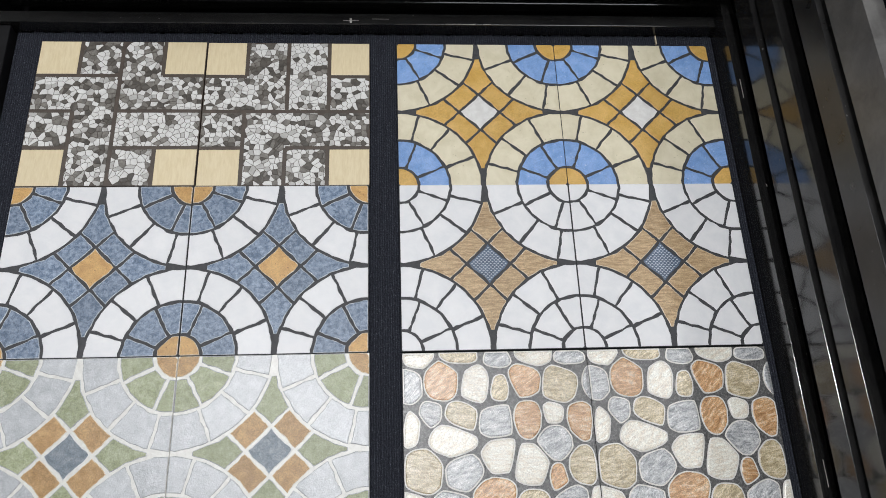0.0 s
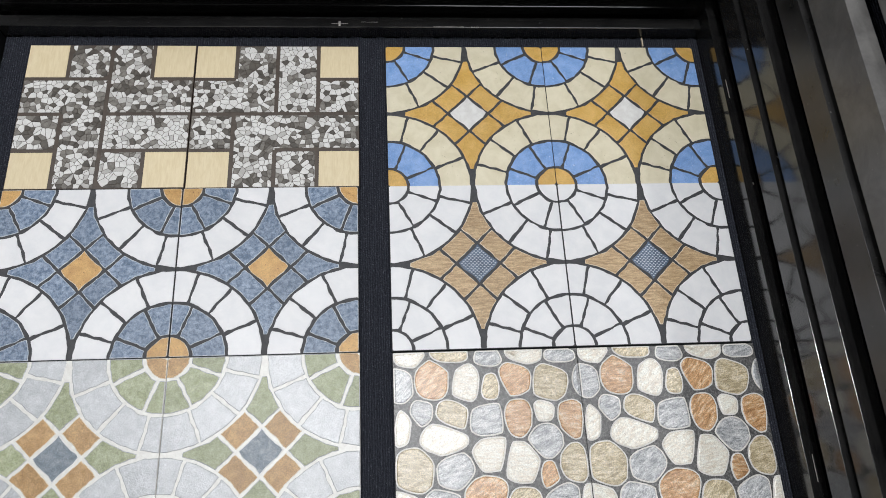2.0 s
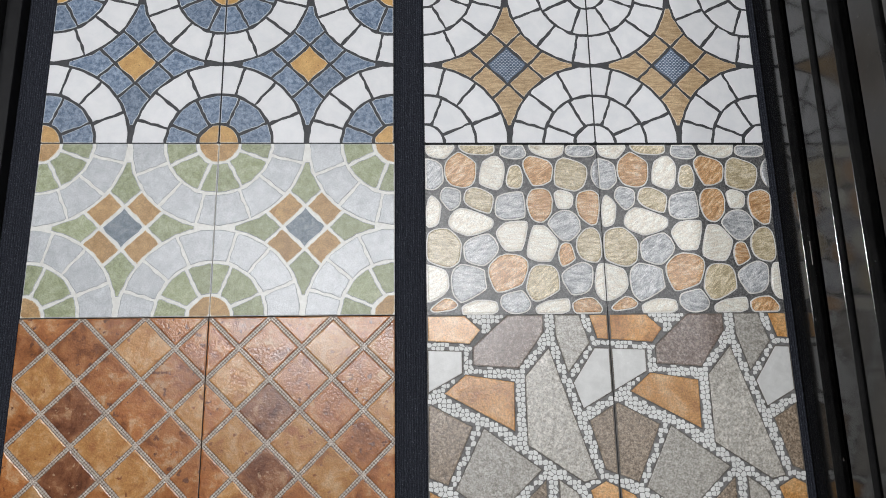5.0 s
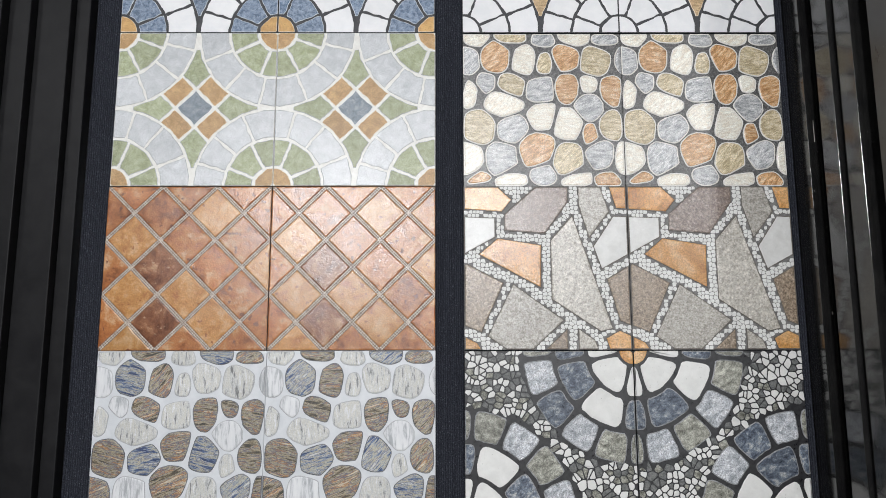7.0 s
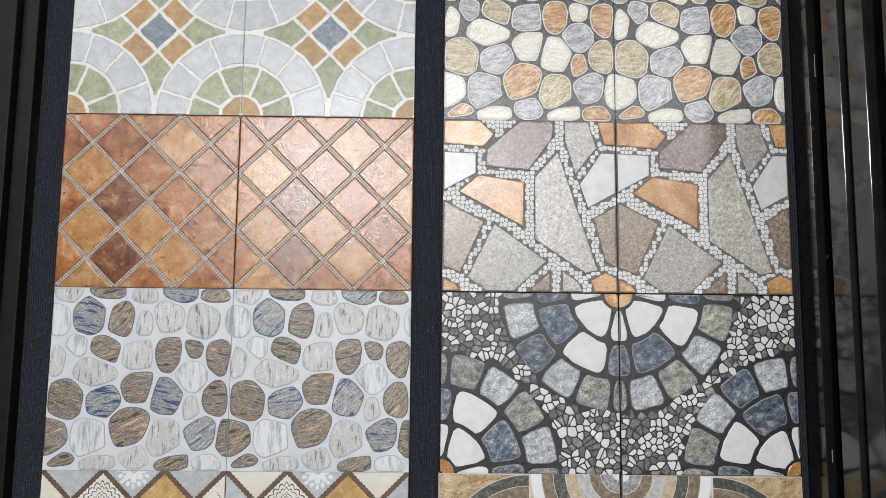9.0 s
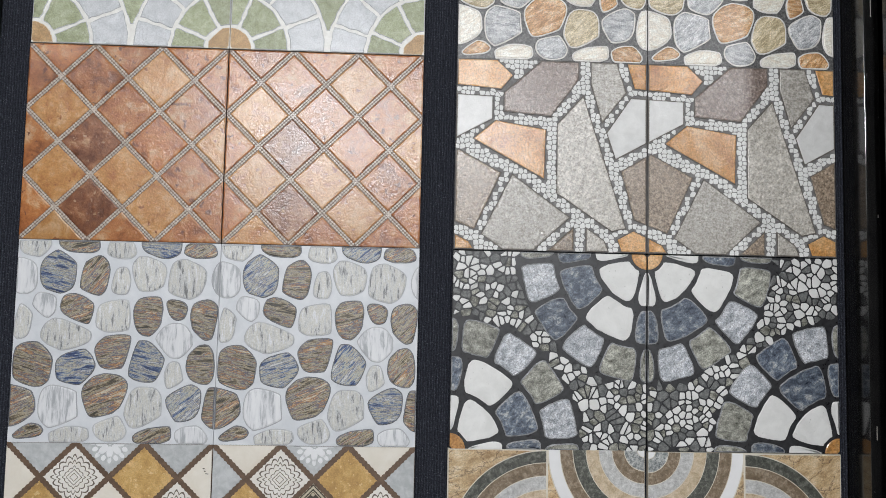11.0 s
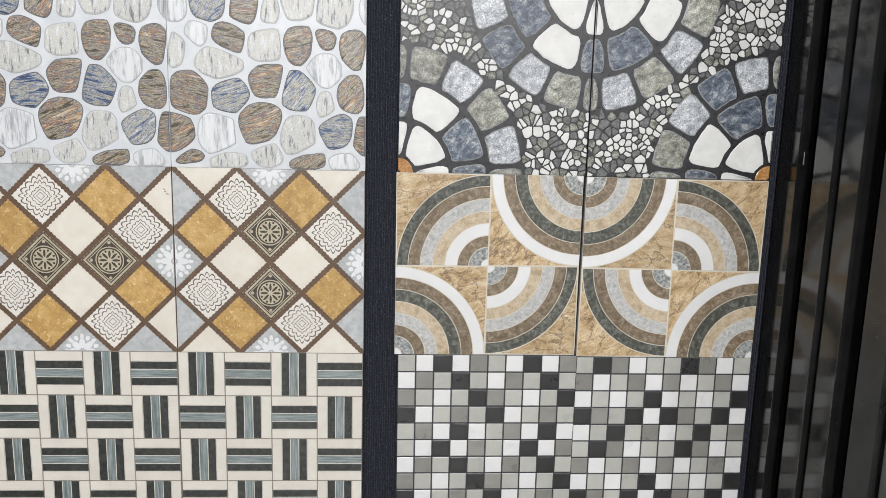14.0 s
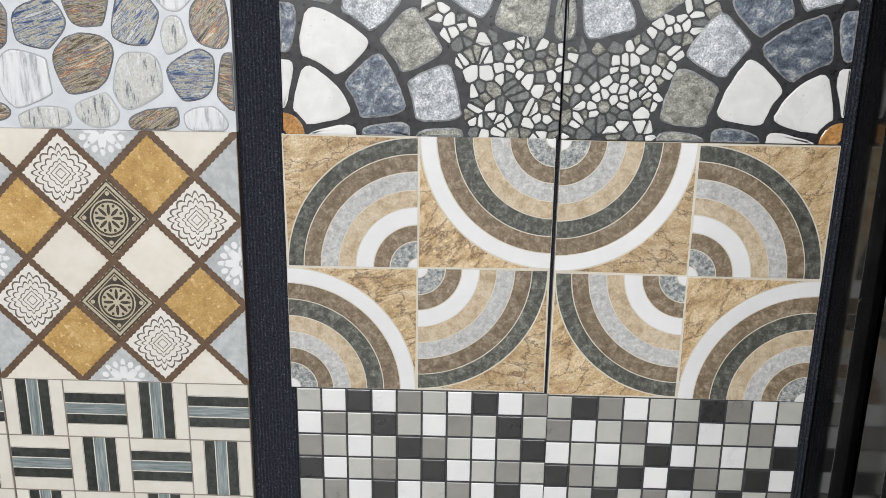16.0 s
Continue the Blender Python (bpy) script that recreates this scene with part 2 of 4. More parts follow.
strata_pale = surface("pale_layered_stone", ((0.16, 0.165, 0.165), (0.58, 0.59, 0.59), (0.55, 0.54, 0.49), (0.68, 0.69, 0.71)), None, 34, 0.38, 0.3, stretch=(6, 1, 1), vary=0.05, spread=0.12, detail=12, grain=0.68, salt=0.16)
strata_white = surface("white_layered_stone", ((0.38, 0.40, 0.42), (0.68, 0.69, 0.71), (0.74, 0.75, 0.76)), None, 22, 0.38, 0.15, stretch=(7, 1, 1), vary=0.03, spread=0.12)
faint_rim = surface("faint_grey_rim", (0.36, 0.37, 0.39), (0.50, 0.51, 0.52), 60, 0.4, 0.1, vary=0.05)
strata_rim = surface("grey_stone_rim", (0.07, 0.075, 0.085), (0.20, 0.205, 0.22), 60, 0.4, 0.1, vary=0.05)
pale_bed = surface("pale_blue_grey_bed", (0.60, 0.625, 0.655), (0.69, 0.71, 0.735), 40, 0.36, 0.2, vary=0)
flag_orange = surface("orange_flagstone", ((0.36, 0.16, 0.05), (0.54, 0.27, 0.085), (0.66, 0.42, 0.21)), None, 14, 0.22, 0.5, vary=0.1, detail=10, fine=330, gloss=0.8, grain=0.72, spread=0.14, salt=0.38)
flag_brown = surface("brown_flagstone", ((0.15, 0.11, 0.075), (0.255, 0.195, 0.14), (0.40, 0.32, 0.24)), None, 210, 0.22, 0.5, vary=0.1, detail=8, fine=330, gloss=0.8, grain=0.72, spread=0.14, salt=0.55)
flag_dark = surface("dark_brown_flagstone", ((0.12, 0.085, 0.068), (0.20, 0.15, 0.125), (0.34, 0.275, 0.24)), None, 210, 0.22, 0.5, vary=0.06, detail=8, fine=330, gloss=0.8, grain=0.72, spread=0.14, salt=0.55)
flag_grey = surface("grey_flagstone", ((0.27, 0.25, 0.215), (0.42, 0.395, 0.35), (0.57, 0.545, 0.50)), None, 150, 0.22, 0.6, vary=0.16, detail=12, stretch=(1, 1, 1.3), turned=True, fine=330, gloss=0.8, grain=0.72, spread=0.14, salt=0.38)
flag_white = surface("off_white_flagstone", (0.60, 0.60, 0.585), (0.69, 0.69, 0.675), 60, 0.24, 0.4, vary=0.03)
# shadow line round each flagstone, put into a dark edge colour
flag_edge_shade = surface("shaded_flagstone_edge", (0.07, 0.06, 0.05), (0.16, 0.14, 0.12), 120, 0.4, 0.2, vary=0.05)
pebble_bed = surface("grey_pebble_bed", (0.10, 0.097, 0.093), (0.20, 0.195, 0.19), 150, 0.5, 0.2, vary=0)
cobble_white = surface("white_cobble", (0.68, 0.68, 0.66), (0.78, 0.78, 0.76), 40, 0.4, 0.12, vary=0.03, speck=(0.5, 0.5, 0.48), speck_at=0.7)
cobble_grey = surface("light_grey_cobble", ((0.22, 0.24, 0.26), (0.42, 0.44, 0.47), (0.62, 0.63, 0.65)), None, 70, 0.3, 0.9, stretch=(1, 1, 1.5), turned=True, vary=0.1, detail=12, grain=0.72, spread=0.12, salt=0.55)
cobble_olive = surface("olive_grey_cobble", ((0.10, 0.10, 0.08), (0.26, 0.26, 0.22), (0.46, 0.46, 0.40)), None, 70, 0.3, 0.9, stretch=(1, 1, 1.5), turned=True, vary=0.14, detail=12, grain=0.72, spread=0.12, salt=0.55)
cobble_blue = surface("dark_blue_cobble", ((0.025, 0.035, 0.055), (0.06, 0.08, 0.115), (0.14, 0.17, 0.21), (0.36, 0.37, 0.37)), None, 70, 0.3, 0.9, stretch=(1, 1, 1.5), turned=True, vary=0.2, detail=12, grain=0.72, spread=0.12, salt=0.55)
cobble_bed = surface("black_cobble_bed", (0.013, 0.013, 0.015), (0.034, 0.034, 0.037), 120, 0.3, 0.25, vary=0, gloss=0.5)
arc_green = surface("dark_green_arc", ((0.04, 0.042, 0.035), (0.085, 0.088, 0.072), (0.20, 0.205, 0.178)), None, 150, 0.36, 0.1, vary=0.1, detail=9, spread=0.15, salt=0.38)
arc_brown = surface("brown_arc", ((0.14, 0.10, 0.06), (0.21, 0.155, 0.10), (0.32, 0.26, 0.19)), None, 120, 0.36, 0.1, vary=0.08, salt=0.28)
arc_grey = surface("speckled_grey_arc", ((0.14, 0.16, 0.165), (0.32, 0.335, 0.33), (0.54, 0.545, 0.53)), None, 200, 0.36, 0.1, vary=0.06, detail=9, spread=0.12, salt=0.38)
arc_pale = surface("pale_grey_arc", ((0.36, 0.36, 0.35), (0.50, 0.50, 0.49), (0.62, 0.62, 0.61)), None, 160, 0.36, 0.1, vary=0.05, detail=9, spread=0.16, salt=0.16)
arc_tan = surface("tan_arc", ((0.42, 0.32, 0.20), (0.56, 0.45, 0.31), (0.64, 0.54, 0.40)), None, 90, 0.36, 0.1, vary=0.06, detail=9, salt=0.16)
arc_white = surface("white_arc", (0.74, 0.74, 0.74), (0.79, 0.79, 0.79), 20, 0.36, 0.05, vary=0.02)
arc_rock = surface("veined_ochre_rock", ((0.29, 0.18, 0.085), (0.46, 0.32, 0.17), (0.58, 0.44, 0.265), (0.67, 0.56, 0.39)), None, 38, 0.36, 0.6, stretch=(1, 1, 2.0), vary=0.12, turned=True, crack=(0.10, 0.055, 0.03), detail=12, grain=0.75, salt=0.28)
arc_line = surface("cream_arc_line", (0.60, 0.55, 0.45), (0.68, 0.64, 0.55), 60, 0.36, 0.05, vary=0)
lattice = surface("brown_lattice", (0.095, 0.055, 0.032), (0.15, 0.092, 0.055), 120, 0.42, 0.15, vary=0)
ivory = surface("ivory_glaze", (0.70, 0.65, 0.56), (0.77, 0.73, 0.65), 30, 0.4, 0.06, vary=0.02)
ivory_white = surface("ivory_white_glaze", (0.74, 0.71, 0.65), (0.79, 0.765, 0.72), 30, 0.4, 0.06, vary=0.02)
amber = surface("amber_glaze", ((0.38, 0.22, 0.07), (0.50, 0.31, 0.10), (0.60, 0.40, 0.17)), None, 50, 0.4, 0.12, vary=0.06, grain=0.8, speck=(0.66, 0.48, 0.24), speck_scale=160, speck_at=0.62, salt=0.16)
mist = surface("mist_grey_glaze", (0.40, 0.42, 0.425), (0.54, 0.555, 0.56), 90, 0.4, 0.06, vary=0.03)
petal = surface("white_petal", (0.76, 0.77, 0.78), (0.80, 0.81, 0.82), 30, 0.4, 0.04, vary=0)
scallop = surface("dark_brown_scallop", (0.115, 0.088, 0.066), (0.17, 0.135, 0.105), 80, 0.42, 0.05, vary=0)
medal_dark = surface("medallion_dark", (0.035, 0.027, 0.018), (0.06, 0.047, 0.033), 80, 0.42, 0.05, vary=0)
medal_sand = surface("medallion_sand", (0.44, 0.39, 0.28), (0.52, 0.47, 0.355), 80, 0.42, 0.05, vary=0)
stripe_black = surface("black_stripe", (0.014, 0.017, 0.015), (0.05, 0.054, 0.049), 120, 0.35, 0.08, stretch=(1, 1, 1), vary=0.15)
stripe_teal = surface("grey_teal_stripe", ((0.12, 0.155, 0.155), (0.22, 0.26, 0.26), (0.34, 0.38, 0.38)), None, 60, 0.35, 0.08, stretch=(7, 1, 0.4), vary=0.06)
stripe_teal_flat = surface("grey_teal_stripe_across", ((0.12, 0.155, 0.155), (0.22, 0.26, 0.26), (0.34, 0.38, 0.38)), None, 60, 0.35, 0.08, stretch=(0.4, 1, 7), vary=0.06)
stripe_cream = surface("cream_strip", (0.68, 0.64, 0.57), (0.74, 0.71, 0.64), 25, 0.38, 0.05, vary=0.02)
stripe_bed = surface("brown_joint", (0.20, 0.17, 0.14), (0.30, 0.27, 0.23), 60, 0.5, 0.05, vary=0)
mosaic = {"W": surface("white_mosaic", (0.74, 0.74, 0.74), (0.79, 0.79, 0.78), 20, 0.3, 0.04, vary=0.02),
          "L": surface("light_grey_mosaic", (0.43, 0.43, 0.395), (0.50, 0.50, 0.46), 20, 0.3, 0.04, vary=0.06),
          "D": surface("mid_grey_mosaic", (0.225, 0.22, 0.20), (0.28, 0.275, 0.25), 20, 0.3, 0.04, vary=0.1),
          "B": surface("black_mosaic", (0.022, 0.022, 0.022), (0.035, 0.035, 0.034), 20, 0.3, 0.04, vary=0.1)}
# worn frame metal, its grey lightened to carry light on upper frames and tracks
lit_worn_metal = surface("lit_worn_grey_metal", (0.07, 0.068, 0.066), (0.14, 0.137, 0.132), 18, 0.33, 0.04, vary=0.05, speck=(0.2, 0.2, 0.19), speck_scale=160, speck_at=0.72)
scuffed_metal = surface("scuffed_black_metal", (0.018, 0.018, 0.018), (0.036, 0.0355, 0.035), 18, 0.3, 0.04, vary=0.05, speck=(0.2, 0.2, 0.19), speck_scale=160, speck_at=0.72)
dusty_metal = surface("dusty_grey_metal", (0.16, 0.155, 0.15), (0.27, 0.265, 0.26), 18, 0.5, 0.04, vary=0.05, speck=(0.4, 0.4, 0.38), speck_scale=160, speck_at=0.72)
grey_carpet = surface("grey_carpet", (0.10, 0.105, 0.11), (0.24, 0.245, 0.25), 420, 0.95, 0.4, vary=0, stretch=(4, 1, 0.5), gloss=0.1)
bare_metal = surface("bare_scratched_metal", (0.30, 0.28, 0.26), (0.50, 0.48, 0.46), 200, 0.4, 0.1, vary=0.1)
dull_black = surface("dull_black_lacquer", (0.008, 0.008, 0.009), (0.013, 0.013, 0.014), 25, 0.42, 0.02, vary=0.1, fine=60, gloss=0.12)
plaster = surface("grey_plaster", (0.11, 0.11, 0.115), (0.15, 0.15, 0.155), 3, 0.8, 0.05)
floor_mat = surface("grey_floor_tiles", (0.42, 0.41, 0.40), (0.50, 0.49, 0.48), 4, 0.35, 0.02)
ceiling_mat = surface("grey_ceiling", (0.22, 0.22, 0.22), (0.27, 0.27, 0.27), 4, 0.8, 0.03)


# ---- mesh helpers ----
def mesh_of(name, verts, faces, mats):
    me = bpy.data.meshes.new(name)
    me.from_pydata(verts, [], faces)
    for m in (mats if isinstance(mats, (list, tuple)) else [mats]):
        me.materials.append(m)
    me.update()
    return me


def link_part(name, me, parent=None, label="", kind=""):
    ob = new(name, me)
    if parent:
        ob.parent = parent
    return tagged(ob, label, kind=kind)


def part(name, bm, material, parent=None, label="", kind=""):
    me = bpy.data.meshes.new(name)
    bm.to_mesh(me)
    bm.free()
    me.materials.append(material)
    return link_part(name, me, parent, label, kind)


def bar(x0, x1, y0, y1, z0, z1, bevel=0.002):
    """A box with rounded edges."""
    bm = bmesh.new()
    bmesh.ops.create_cube(bm, size=1.0, matrix=Matrix.LocRotScale(((x0 + x1) / 2, (y0 + y1) / 2, (z0 + z1) / 2), None, (x1 - x0, y1 - y0, z1 - z0)))
    if bevel:
        bmesh.ops.bevel(bm, geom=bm.edges[:], offset=bevel, segments=2, affect="EDGES", profile=0.5)
    return bm


# ---- outlines on a tile: u to the right, v down, 0 to 1 ----
T = 0.3


def area(p):
    return sum(a[0] * b[1] - b[0] * a[1] for a, b in zip(p, p[1:] + p[:1])) / 2


def clip(p, a, b, c):
    """The part of the outline where a*u + b*v <= c."""
    out = []
    for q, r in zip(p, p[1:] + p[:1]):
        dq, dr = a * q[0] + b * q[1] - c, a * r[0] + b * r[1] - c
        if dq <= 0:
            out.append(q)
        if (dq < 0 < dr) or (dr < 0 < dq):
            k = dq / (dq - dr)
            out.append((q[0] + k * (r[0] - q[0]), q[1] + k * (r[1] - q[1])))
    return out


def box_clip(p, u0=0.0, v0=0.0, u1=1.0, v1=1.0):
    for a, b, c in ((-1, 0, -u0), (1, 0, u1), (0, -1, -v0), (0, 1, v1)):
        p = clip(p, a, b, c) if len(p) > 2 else []
    return p


def tidy(p, near=1e-4):
    out = []
    for q in p:
        if not out or math.hypot(q[0] - out[-1][0], q[1] - out[-1][1]) > near:
            out.append(q)
    while len(out) > 2 and math.hypot(out[0][0] - out[-1][0], out[0][1] - out[-1][1]) <= near:
        out.pop()
    return out


def inset(p, d):
    """The outline moved inwards by d."""
    p = tidy(p)
    if len(p) < 3:
        return []
    s = 1 if area(p) > 0 else -1
    out = []
    for q, m, r in zip(p[-1:] + p[:-1], p, p[1:] + p[:1]):
        a, b = Vector((m[0] - q[0], m[1] - q[1])).normalized(), Vector((r[0] - m[0], r[1] - m[1])).normalized()
        na, nb = Vector((-a.y, a.x)) * s, Vector((-b.y, b.x)) * s
        n = na + nb
        k = n.length
        if k < 0.25:
            n, k = n if k > 1e-6 else (b - a), 0.25
        n = n.normalized() * max(-2.4 * abs(d), min(2 * d / k, 2.4 * d)) if d > 0 else n.normalized() * (2 * d / max(k, 0.8))
        out.append((m[0] + n.x, m[1] + n.y))
    return out


def convex_inset(p, d):
    """The same for a convex outline, exact however small it gets."""
    p = tidy(p)
    if len(p) < 3:
        return []
    if area(p) < 0:
        p = p[::-1]
    out = p
    for q, r in zip(p, p[1:] + p[:1]):
        w = math.hypot(r[0] - q[0], r[1] - q[1])
        a, b = (r[1] - q[1]) / w, -(r[0] - q[0]) / w
        out = clip(out, a, b, a * q[0] + b * q[1] - d)
        if len(out) < 3:
            return []
    return tidy(out)


def rounded(p, times=2, ratio=0.25):
    for _ in range(times):
        p = [(q[0] + k * (r[0] - q[0]), q[1] + k * (r[1] - q[1])) for q, r in zip(p, p[1:] + p[:1]) for k in (ratio, 1 - ratio)]
    return p


def rough_edge(p, step=0.02, by=0.004, seed=0.0, often=22):
    """Hand-cut edges: the outline split into short stretches and shaken a little."""
    out = []
    for q, r in zip(p, p[1:] + p[:1]):
        n = max(1, int(math.hypot(r[0] - q[0], r[1] - q[1]) / step))
        out += [(q[0] + (r[0] - q[0]) * i / n, q[1] + (r[1] - q[1]) * i / n) for i in range(n)]
    return [(u + by * noise.noise((u * often, v * often, seed)), v + by * noise.noise((u * often, v * often, seed + 9))) for u, v in out]


def raised(outlines, height=0.0008, edge=0.004, at=None, rim=0):
    """Verts and faces of low plates with a softened rim; at: each one's material number; rim: that of the rim."""
    verts, faces, slots = [], [], []
    for k, p in enumerate(outlines):
        p = tidy(p)
        if len(p) < 3:
            continue
        if area(p) > 0:
            p = p[::-1]
        top = inset(p, edge) if edge else p
        top = [(min(0.9995, max(0.0005, u)), min(0.9995, max(0.0005, v))) for u, v in top]
        n, o = len(p), len(verts)
        verts += [(u * T, 0.0004, (1 - v) * T) for u, v in p]
        verts += [(u * T, -height * 0.55, (1 - v) * T) for u, v in p]
        verts += [(u * T, -height, (1 - v) * T) for u, v in top]
        for ring in (0, n):
            faces += [(o + ring + i, o + ring + (i + 1) % n, o + ring + n + (i + 1) % n, o + ring + n + i) for i in range(n)]
        faces.append(tuple(o + 2 * n + i for i in range(n)))
        slots += [at[k] if at else rim] * (2 * n) + [at[k] if at else 0]
    return verts, faces, slots


def piece(name, outline, material, parent, height=0.0008, edge=0.004, label="", rim=None):
    """One plate; rim: the paler, worn glaze along its edge; round pale pieces, painted edge shade."""
    verts, faces, slots = raised([outline], height, edge, None, 1 if rim else 0)
    if not faces:
        return None
    me = mesh_of(name, verts, faces, [material, rim] if rim else material)
    if rim:
        me.polygons.foreach_set("material_index", slots)
    return link_part(name, me, parent, label)


def pieces_joined(name, outlines, slots, mats, parent, height=0.0006, edge=0.003, kind="stuff", label=""):
    verts, faces, at = raised(outlines, height, edge, slots)
    me = mesh_of(name, verts, faces, mats)
    me.polygons.foreach_set("material_index", at)
    return link_part(name, me, parent, label, kind)


def new_tile(label, face, group):
    """A tile: an empty at its lower left corner with a clay body under a thin printed face."""
    ob = tagged(new("sample_tile"), label, "floor tile", group)
    bm = bar(0.0, T, 0.0, 0.009, 0.0, T, 0.0006)
    part("tile_body", bm, face, ob)
    return ob


# ---- the showroom round the display ----
def slab(name, x0, x1, y0, y1, z0, z1, material, label):
    return tagged(part(name, bar(x0, x1, y0, y1, z0, z1, 0), material), label, kind="structure")


slab("floor", -5, 5, -10, 0.6, -0.1, 0, floor_mat, "grey polished showroom floor")
slab("ceiling", -5, 5, -10, 0.6, CEILING, CEILING + 0.1, ceiling_mat, "dark grey plastered showroom ceiling")
slab("wall_north", -5, 5, 0.6, 0.7, 0, CEILING, plaster, "grey plastered wall behind the display")
bm = bmesh.new()
for x0, x1, z0, z1 in ((-5, WINDOW[0], 0, CEILING), (WINDOW[1], 5, 0, CEILING), (WINDOW[0], WINDOW[1], 0, WINDOW[2]), (WINDOW[0], WINDOW[1], WINDOW[3], CEILING)):
    bmesh.ops.create_cube(bm, size=1.0, matrix=Matrix.LocRotScale(((x0 + x1) / 2, -10.05, (z0 + z1) / 2), None, (x1 - x0, 0.1, z1 - z0)))
tagged(part("wall_south", bm, plaster), "grey plastered wall with an opening for the assumed shop window", kind="structure")
# assumed window: only its glare on the tiles is known, frame and shape are added
window = tagged(new("window_1"), "assumed, unseen daylit shop window in a black frame", kind="structure")
for x0, x1, z0, z1 in ((WINDOW[0], WINDOW[1], WINDOW[2], WINDOW[2] + 0.05), (WINDOW[0], WINDOW[1], WINDOW[3] - 0.05, WINDOW[3]), (WINDOW[0], WINDOW[0] + 0.05, WINDOW[2] + 0.05, WINDOW[3] - 0.05),
                       (WINDOW[1] - 0.05, WINDOW[1], WINDOW[2] + 0.05, WINDOW[3] - 0.05), (MIDDLE - 0.025, MIDDLE + 0.025, WINDOW[2] + 0.05, WINDOW[3] - 0.05)):
    part("window_frame", bar(x0 + 0.001, x1 - 0.001, -10.07, -9.99, z0 + 0.001, z1 - 0.001), black_metal, window)
slab("wall_west", -5.1, -5, -10, 0.6, 0, CEILING, plaster, "grey plastered wall")
slab("wall_east", 5, 5.1, -10, 0.6, 0, CEILING, plaster, "grey plastered wall")

# ---- the tiles ----
GAP, BASE, PITCH = 0.051, 0.35, 0.3005


def place(tile, side, i, row, dx=0.0, dz=0.0, turn=0.0):
    x = (-GAP / 2 - 0.601 if side == "L" else GAP / 2) + i * PITCH
    tile.matrix_basis = pose(x + dx, 0, BASE + (6 - row) * PITCH + dz, 0, turn, 0)
    return tile


def pair(tile, side, row, gap=0.0, shift=0.0, drop=0.0, turn=0.0):
    """A tile and its twin to the right."""
    place(tile, side, 0, row, shift - gap, drop, turn)
    return place(copy_thing(tile, Matrix()), side, 1, row, shift + gap, drop, turn)


def sector(corner, r0, r1, a0, a1, steps=7):
    """A piece of a ring round a corner of the tile; angles from the tile's upper or lower edge."""
    cu, cv = corner
    su, sv = (1 if cu == 0 else -1), (1 if cv == 0 else -1)
    angles = [radians(a0 + (a1 - a0) * k / steps) for k in range(steps + 1)]
    ring = [(r1, a) for a in angles] + ([(r0, a) for a in reversed(angles)] if r0 > 0 else [(0, 0)])
    return [(cu + su * r * math.cos(a), cv + sv * r * math.sin(a)) for r, a in ring]


CUTS = {(0, 0): ((20, 62), (14, 39, 66)), (1, 0): ((27, 71), (23, 50, 78)), (0, 1): ((25, 69), (23, 51, 75)), (1, 1): ((22, 62), (17, 40, 66))}
CORNERS = [(0, 0), (1, 0), (0, 1), (1, 1)]


def cut_clean(p, joint, seed, border=0.0015, by=0.008):
    return box_clip(rough_edge(inset(p, joint), 0.018, by, seed), border, border, 1 - border, 1 - border)


def fan_tile(label, bed, heart, inner, outer, tips, sides, diamond, group, joint=0.0085, relief=0.0008, border=0.0015, rims=None):
    """Four quarter fans in the corners, a pointed star with a diamond between them."""
    rims = rims or {}
    ob = new_tile(label, bed, group)
    for k, corner in enumerate(CORNERS):
        first, second = CUTS[corner]
        piece("fan_heart", cut_clean(sector(corner, 0, 0.118, -40, 130, 12), joint, k, border), heart, ob, relief, rim=rims.get(heart))
        for r0, r1, cuts, m in ((0.118, 0.302, first, inner), (0.302, 0.494, second, outer)):
            edges = (-14, *cuts, 104)
            for j, (a0, a1) in enumerate(zip(edges, edges[1:])):
                piece("fan_stone", cut_clean(sector(corner, r0, r1, a0, a1), joint, 3 * k + j, border), m, ob, relief, rim=rims.get(m))
    star, big = [], 0.494
    for corner, order in (((0, 0), -1), ((1, 0), 1), ((1, 1), -1), ((0, 1), 1)):
        arc = sector(corner, 0, big, 0, 90, 22)[:-1]
        star += arc[::order]
    h = 0.088
    for a in (-1, 0, 1):
        for b in (-1, 0, 1):
            p = [(u, v) for u, v in star]
            for sign, cut, nu, nv in ((1, a, 0.7071, 0.7071), (1, b, 0.7071, -0.7071)):
                mid = 0.5 * (nu + nv)
                if cut <= 0:
                    p = clip(p, nu, nv, mid + (h if cut == 0 else -h))
                if cut >= 0:
                    p = clip(p, -nu, -nv, -mid + (h if cut == 0 else -h))
            if a and b:
                p = [q for q in p if max(abs(q[0] - 0.5), abs(q[1] - 0.5)) < 0.40]
            m = diamond if not (a or b) else tips if (a and b) else sides
            piece("star_diamond" if not (a or b) else "star_piece", cut_clean(p, joint * 0.9, 30 + a + 3 * b, border), m, ob, relief, rim=rims.get(m))
    return ob


